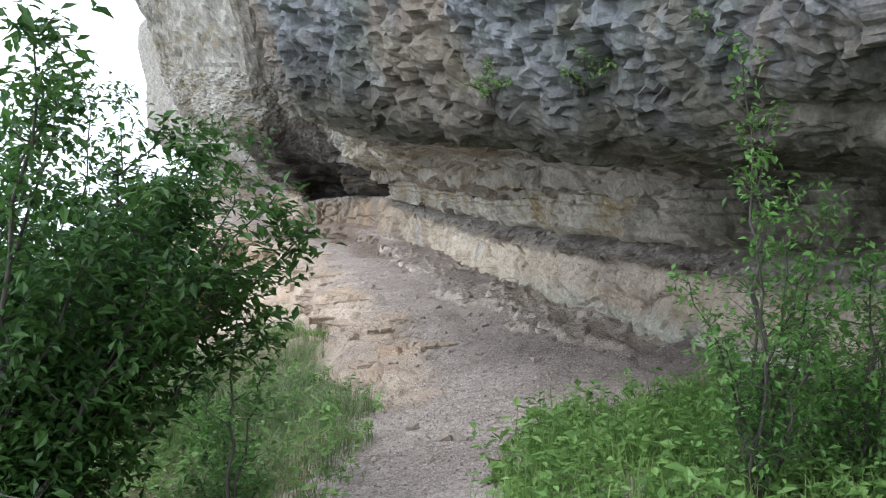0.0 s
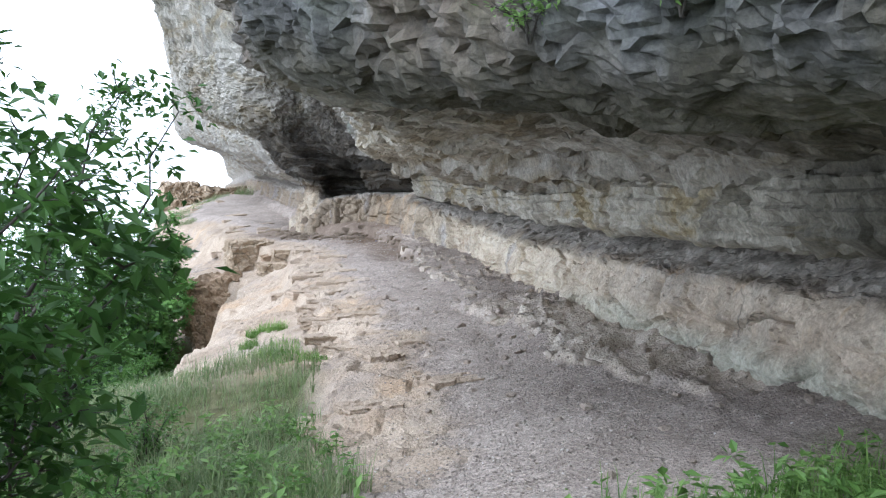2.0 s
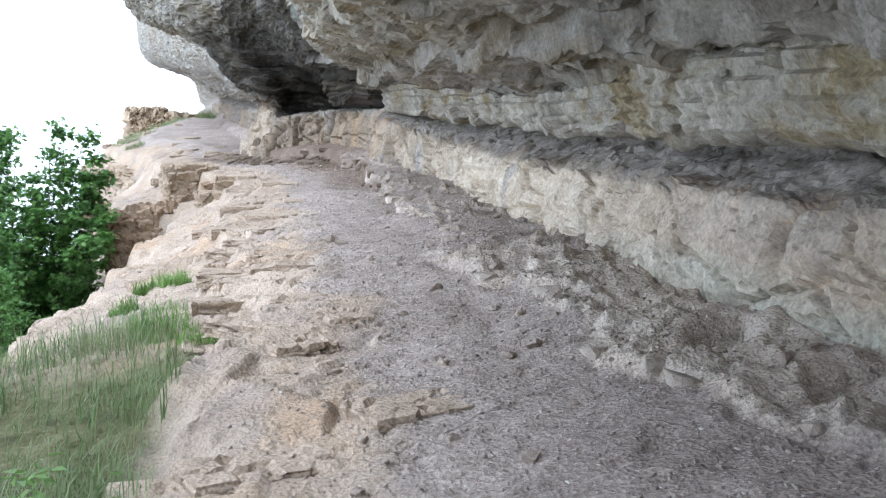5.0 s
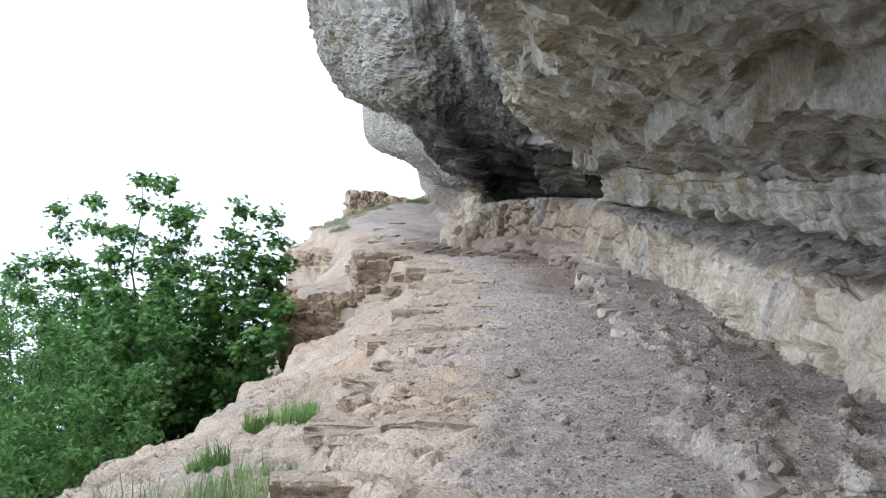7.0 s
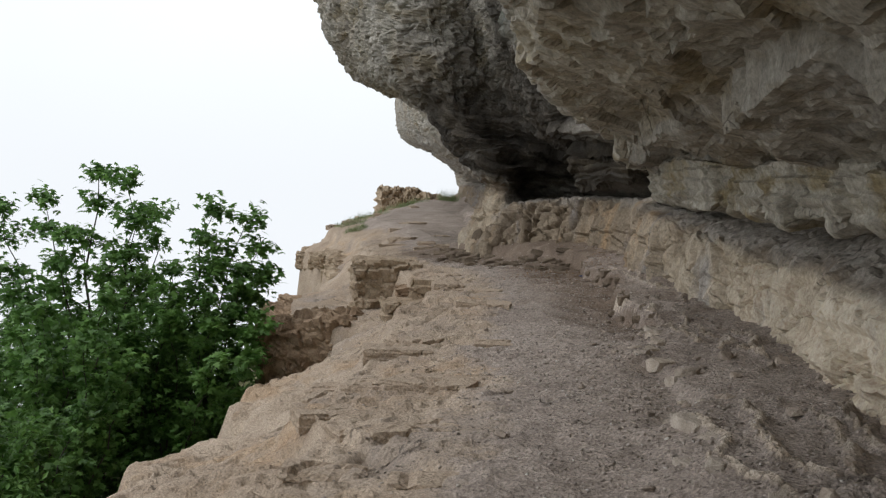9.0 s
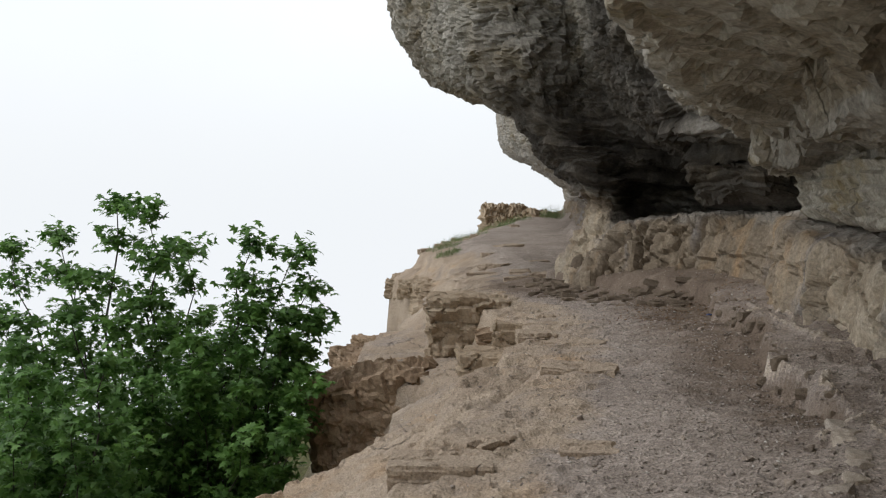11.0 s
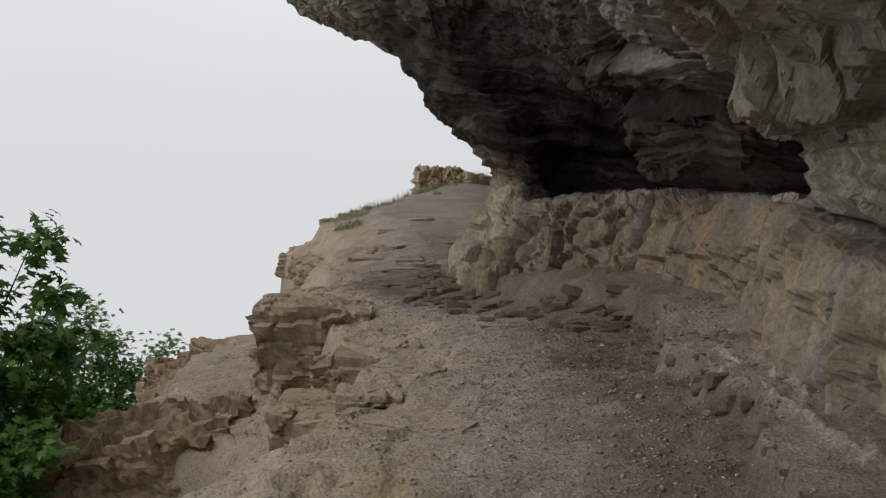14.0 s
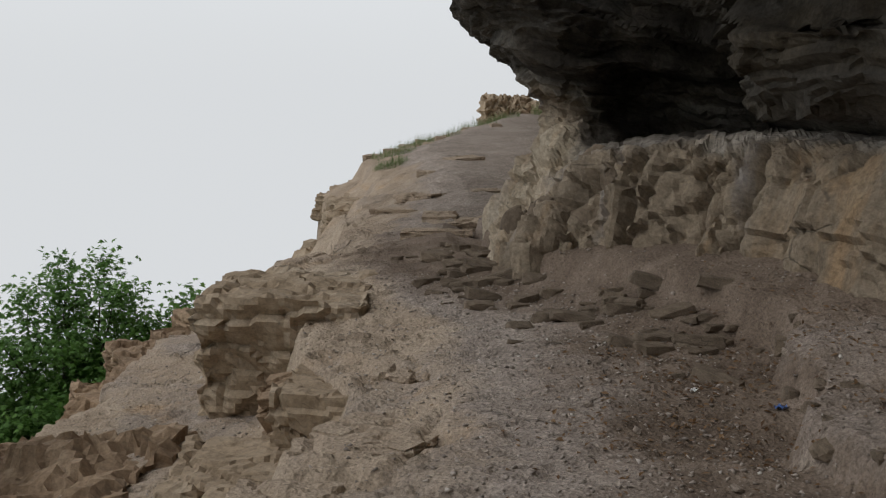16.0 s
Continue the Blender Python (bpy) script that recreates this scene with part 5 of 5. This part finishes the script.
rough_block("ledge_block", (-5.22, 30.45, 0.20), (0.52, 0.5, 0.3), 20, 4, RUSTY, "loose orange-buff block wedged in a notch", group=EDGE, jag=0.05, tilt=(4, -14))
rough_block("ledge_block", (-4.88, 30.1, 0.18), (0.5, 0.85, 0.56), 16, 5, BUFF, "pale buff block standing at the ledge's edge", group=EDGE, jag=0.07)
rough_block("ledge_block", (-4.98, 29.35, -0.02), (0.7, 0.8, 0.40), 24, 6, BUFF, "flat pale slab below the ledge's edge", group=EDGE, jag=0.06, tilt=(3, -4))
rough_block("ledge_block", (-4.6, 28.75, 0.0), (0.48, 0.55, 0.36), 14, 7, BUFF, "square buff block at the ledge's edge", group=EDGE, jag=0.06)
rough_block("boulder", (-6.5, 29.7, -1.08), (1.5, 1.55, 1.6), 16, 8, RUSTY, "large reddish-brown bedded boulder on the shelf", group=EDGE, jag=0.22, tilt=(0, -13), layer=0.42, step=0.05, cuts=36)
for n, (x, y, w, h) in enumerate([(-7.05, 30.4, 0.8, 0.4), (-7.4, 31.2, 0.7, 0.35), (-7.7, 31.9, 0.9, 0.4), (-8.1, 32.7, 0.7, 0.35), (-8.4, 33.4, 0.9, 0.4), (-8.6, 34.3, 0.8, 0.4), (-8.75, 35.2, 0.9, 0.4)]):
    rough_block("boulder", (x, y, surface_z(x + 0.3, y) - 0.38), (w, w * 1.4, h), 20 + 7 * n, 220 + n, RUSTY, "reddish-brown broken rock on the shelf's rim", group=EDGE, jag=0.09)
n = 0
for y in np.arange(38.6, 57, 0.85):
    n += 1
    sx, sz = float(keyed(GROUND, y, 8)), float(keyed(GROUND, y, 9))
    for deep, back, h in ((0.20, 0.42, 0.5), (0.72, 0.75, 0.6)):
        rough_block("ledge_block", (sx + back, y, sz - deep), (1.1, 1.4, h), 14 + 9 * math.sin(n * 2.1), 300 + 2 * n + (deep > 0.5), BUFF, "layered buff rock at the rim of the far ledge", group=EDGE, jag=0.13, cuts=14)
# flags: thin slabs of the ledge's beds that stand a little proud
rng = random.Random(13)
FLAGS = [block_mesh("flagstone", (rng.uniform(0.3, 0.65), rng.uniform(0.25, 0.5), rng.uniform(0.10, 0.15)), 240 + k, LEDGE, 0.03, 0.06, 11, 0.012) for k in range(14)]
for n in range(46):
    y = 11.5 + 19.5 * rng.random()
    fx, ex, rw = float(keyed(GROUND, y, 1)), float(keyed(GROUND, y, 5)), float(keyed(GROUND, y, 11))
    x = ex + abs(rng.gauss(0.05, 0.25)) * (fx - rw - ex) - 0.1
    if x > fx - rw - (0.5 if y < 26 else 1.3):
        continue
    ob = new("flagstone", FLAGS[n % 14])
    ob.matrix_world = pose(x, y, surface_z(x, y) - rng.uniform(0.03, 0.06), rng.gauss(0.5, 1), rng.gauss(-1, 1), rng.gauss(8, 16))
    tagged(ob, "thin slab of pale limestone bedded in the ledge", "flagstone", "thin slabs of the ledge")
for n in range(22):
    y = 33.5 + 24 * rng.random() ** 1.3
    mx, ex = float(keyed(GROUND, y, 3)), float(keyed(GROUND, y, 5))
    x = rng.uniform(ex - 0.2, mx + 0.3)
    ob = new("flagstone", FLAGS[n % 14])
    ob.matrix_world = pose(x, y, surface_z(x, y) - rng.uniform(0.03, 0.07), rng.gauss(0, 2), rng.gauss(-3, 2), rng.gauss(18, 20)) @ Matrix.Diagonal((rng.uniform(0.8, 1.6), 1.2, rng.uniform(1.0, 1.4), 1))
    tagged(ob, "thin slab of pale limestone bedded in the ledge", "flagstone", "thin slabs of the ledge")


def knob(at, size, seed, label, group, rough=0.22):
    """A rounded, weathered boulder."""
    bm = bmesh.new()
    bmesh.ops.create_icosphere(bm, subdivisions=4, radius=0.5)
    p = np.array([v.co[:] for v in bm.verts]) * size
    w = max(size)
    k = 1 + rough * fbm(p * (2.0 / w) + seed * 5.1, 4, seed) + 0.8 * rough * facets(p * (2.6 / w) + seed, seed, 0.7)[0]
    for v, c in zip(bm.verts, p * k[:, None]):
        v.co = c
    me = bpy.data.meshes.new("boulder")
    bm.to_mesh(me)
    bm.free()
    me.materials.append(KNOB)
    ob = new("boulder", me)
    ob.matrix_world = pose(*at, 0, 0, seed * 40)
    return tagged(ob, label, "rock", group)


for n, (x, y, z, w) in enumerate([(-4.12, 32.98, 1.62, 0.26), (-3.86, 32.9, 1.60, 0.36), (-3.52, 32.82, 1.55, 0.3), (-3.2, 32.62, 1.5, 0.34), (-4.05, 32.75, 1.2, 0.34), (-4.45, 32.85, 1.18, 0.34), (-3.6, 32.5, 1.12, 0.3), (-4.75, 33.0, 1.05, 0.34)]):
    knob((x, y, z), (w * 1.1, w * 0.8, w * 1.3), 140 + n, "rounded buff boulder set in the lower wall", "rounded boulders below the alcove", 0.3)

rng = random.Random(77)
BLOCKS = [hull_stone(400 + k, (1, rng.uniform(0.6, 0.9), rng.uniform(0.45, 0.75)), 34) for k in range(12)]
for me in BLOCKS:
    me.materials.append(KNOB)
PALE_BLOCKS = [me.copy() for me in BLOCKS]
for me in PALE_BLOCKS:
    me.materials[0] = PALE
PILLAR = "broken blocks round the pillar's foot"
for n in range(110):
    t = rng.random()
    x = float(np.interp(t, [0, 0.35, 0.6, 1], [-5.6, -4.9, -4.1, -2.7])) + rng.gauss(0, 0.16)
    y = float(np.interp(t, [0, 0.35, 0.6, 1], [33.9, 32.9, 31.9, 31.0])) + rng.gauss(0, 0.26) - 0.3
    sz = rng.uniform(0.05, 0.17)
    z = surface_z(x, y)
    ob = new("rock_block", BLOCKS[n % 12])
    ob.matrix_world = pose(x, y, z + sz * 0.05, rng.gauss(0, 6), rng.gauss(0, 6), rng.uniform(-30, 60)) @ Matrix.Diagonal((sz * rng.uniform(1.2, 2.2), sz * 1.2, sz * 0.9, 1))
    tagged(ob, "grey-brown broken limestone block on the ledge", "rock", PILLAR)

RIB = "blocks of the raised bed along the wall"
y = 12.0
n = 0
while y < 31.0:
    n += 1
    fx, rw = float(keyed(GROUND, y, 1)), float(keyed(GROUND, y, 11))
    x = fx - rw + 0.10 * math.sin(y * 1.9) + 0.07 * math.sin(y * 5.3 + 1) + rng.gauss(0, 0.05)
    sz = rng.uniform(0.08, 0.22) * (0.95 if y < 23 else 0.8)
    ob = new("rock_block", (PALE_BLOCKS if y < 24 else BLOCKS)[n % 12])
    ob.matrix_world = pose(x, y, surface_z(x, y) - 0.02, rng.gauss(0, 8), rng.gauss(0, 8), 10 + rng.gauss(0, 18)) @ Matrix.Diagonal((sz * 0.8, sz * rng.uniform(0.9, 2.0), sz * 0.9, 1))
    tagged(ob, "pale broken block in the bed along the wall", "rock", RIB)
    y += rng.uniform(0.12, 0.6) * (0.8 if y < 23 else 0.45)

SHAPES = [hull_stone(k, (1, rng.uniform(0.6, 0.95), rng.uniform(0.35, 0.7))) for k in range(14)]
for me in SHAPES:
    me.materials.append(STONE)
for n in range(240):
    y = rng.uniform(6.5, 31)
    fx, ex = float(keyed(GROUND, y, 1)), float(keyed(GROUND, y, 5))
    x = fx - abs(rng.gauss(0, 0.45)) * (fx - ex) if y > 9 else rng.uniform(-0.6, 1.2)
    if x < ex + 0.1:
        continue
    size = 0.03 + (0.11 if y < 22 else 0.05) * rng.random() ** 2.2
    ob = new("stone", SHAPES[n % 14])
    ob.matrix_world = pose(x, y, surface_z(x, y) + size * 0.12, rng.gauss(0, 12), rng.gauss(0, 12), rng.uniform(0, 360)) @ Matrix.Scale(size, 4)
    tagged(ob, "angular grey limestone fragment lying on the ledge", "stone", "loose stones on the ledge")


def surface_many(x, y):
    """The finished ground's height at many places."""
    c = np.clip(np.searchsorted(GRID_X, x), 1, len(GRID_X) - 1)
    r = np.clip(np.searchsorted(GRID_Y, y), 1, len(GRID_Y) - 1)
    u = (x - GRID_X[c - 1]) / (GRID_X[c] - GRID_X[c - 1])
    w = (y - GRID_Y[r - 1]) / (GRID_Y[r] - GRID_Y[r - 1])
    g = GROUND_POINTS[..., 2]
    return (g[r - 1, c - 1] * (1 - u) + g[r - 1, c] * u) * (1 - w) + (g[r, c - 1] * (1 - u) + g[r, c] * u) * w


def gravel(count, seed):
    rng = np.random.default_rng(seed)
    keys = np.array(GROUND)
    y = 6 + 26.5 * rng.random(count)
    fx, ex = np.interp(y, keys[:, 0], keys[:, 1]), np.interp(y, keys[:, 0], keys[:, 5])
    below = (y > 26) & (rng.random(count) < 0.25)
    fx, ex = np.where(below, ex - 0.2, fx), np.where(below, ex - 2.0, ex)
    x = np.where(rng.random(count) < 0.5, ex + (fx - ex) * rng.random(count), fx - (0.25 + np.abs(rng.normal(0, 0.35, count))) * (fx - ex))
    x = np.where(y < 9.5, rng.normal(0.15, 0.5, count), x)
    keep = (x > ex) & ((y < 11) | (y > 26) | (rng.random(count) < 0.15 + 1.2 * (x - ex) / (fx - ex)))
    x, y = x[keep], y[keep]
    s = 0.006 + 0.030 * rng.random(len(x)) ** 3.0
    a, kind = rng.random(len(x)) * 6.283, rng.integers(0, 10, len(x))
    z = surface_many(x, y) + s * 0.12
    co, tris, base = [], [], 0
    for k in range(10):
        me = hull_stone(50 + k, (1, 0.8, 0.55), 7)
        v = np.array([p.co[:] for p in me.vertices])
        f = np.array([p.vertices[:] for p in me.polygons])
        m = kind == k
        c, d, t = (np.cos(a) * s)[m, None], (np.sin(a) * s)[m, None], s[m, None]
        w = np.stack([x[m, None] + v[:, 0] * c - v[:, 1] * d, y[m, None] + v[:, 0] * d + v[:, 1] * c, z[m, None] + v[:, 2] * t], -1)
        co.append(w.reshape(-1, 3))
        tris.append((f[None] + (base + len(v) * np.arange(m.sum()))[:, None, None]).reshape(-1, 3))
        base += w.shape[0] * w.shape[1]
    co, tris = np.concatenate(co), np.concatenate(tris)
    me = bpy.data.meshes.new("gravel")
    me.vertices.add(len(co))
    me.vertices.foreach_set("co", co.reshape(-1).astype(np.float32))
    me.loops.add(tris.size)
    me.loops.foreach_set("vertex_index", tris.reshape(-1).astype(np.int32))
    me.polygons.add(len(tris))
    me.polygons.foreach_set("loop_start", np.arange(0, tris.size, 3, dtype=np.int32))
    me.polygons.foreach_set("loop_total", np.full(len(tris), 3, np.int32))
    me.update(calc_edges=True)
    me.materials.append(PEBBLE)
    return tagged(new("gravel", me), "loose grey-brown limestone gravel on the path", "gravel", kind="stuff")


gravel(48000, 5)
rough_block("outcrop", (-27.0, 100.5, 2.0), (3.0, 6.0, 3.8), 12, 300, BUFF, "distant buff rock outcrop on the ridge", jag=0.5, layer=0.6, step=0.4)
rough_block("outcrop", (-23.6, 101.0, 1.5), (4.4, 6.0, 3.8), 22, 310, BUFF, "low distant rock outcrop beside the cliff", jag=0.5, layer=0.6, step=0.4)


# ---- litter and small growth ----
def dead_leaves(count, seed):
    rng = random.Random(seed)
    bag = Bag()
    for _ in range(count):
        x, y = rng.gauss(-2.75, 0.45), rng.gauss(30.0, 0.8)
        if x > float(keyed(GROUND, y, 1)) - 0.1:
            continue
        leaf(bag, rng, (x, y, surface_z(x, y) + 0.012), 0.035, (rng.gauss(0, 1), rng.gauss(0, 1), 0.5))
    return tagged(mesh_object("dead_leaves", bag.verts, bag.faces, DEAD_LEAF, smooth=False), "dry brown leaves and twigs in the dust", "leaf litter", kind="stuff")


DEAD_LEAF = leaf_material("dead_leaf", (0.10, 0.05, 0.02), (0.20, 0.11, 0.05), (0.34, 0.22, 0.12))
dead_leaves(900, 8)


def wrapper(at, size, turn, colour, label):
    """A crumpled scrap of foil or plastic."""
    m, n, l, bsdf = material("scrap")
    l.new(ramp(n, l, noise_node(n, l, 60, 3), [(0.4, colour), (0.6, tuple(min(1, c * 1.6 + 0.05) for c in colour))]), bsdf.inputs["Base Color"])
    bsdf.inputs["Roughness"].default_value = 0.35
    k = 9
    u, w = np.meshgrid(np.linspace(-0.5, 0.5, k), np.linspace(-0.5, 0.5, k))
    p = np.stack([u * size, w * size * 0.7, 0 * u], -1)
    p[..., 2] = 0.25 * size * (1 + fbm((p * (6 / size)).reshape(-1, 3), 2, 5).reshape(k, k))
    ob = grid_object("wrapper", p, m)
    ob.matrix_world = pose(*at, 0, 0, turn)
    return tagged(ob, label, "litter")


wrapper((-2.44, 29.87, surface_z(-2.44, 29.87)), 0.06, 20, (0.05, 0.11, 0.30), "small crumpled blue plastic wrapper on the dust")
wrapper((-2.85, 29.95, surface_z(-2.85, 29.95)), 0.04, 70, (0.6, 0.6, 0.58), "torn scrap of white paper on the dust")
for n, (x, y, r, h) in enumerate([(-12.6, 48.0, 0.5, 0.22), (-13.4, 50.5, 0.7, 0.25), (-13.7, 53.0, 0.8, 0.28), (-13.7, 56, 0.8, 0.3), (-13.6, 58.5, 0.7, 0.3), (-11.5, 45.5, 0.35, 0.2), (-12.4, 60.2, 0.5, 0.5)]):
    blades("grass_tuft", lambda a, b: (a - x) ** 2 + (b - y) ** 2 < r * r * 1.3, (x - r, x + r, y - r, y + r), 60 + n, h, 500, "sparse green grass on the far rim", GRASS)
for n, (x, y, z) in enumerate([(1.62, 6.4, 2.65), (0.95, 7.15, 2.42), (0.35, 7.7, 2.4)]):
    woody("wall_plant", (x, y, z), [(x - 0.05, y - 0.28, z + 0.1), (x + 0.12, y - 0.25, z + 0.02), (x - 0.18, y - 0.22, z - 0.02)], 90 + n, 160, 0.045, "small green plant rooted in a crack of the cliff", "plant", "plants on the cliff face", spread=0.12, bare=0.3, girth=0.006, mat=LEAF_BRIGHT)
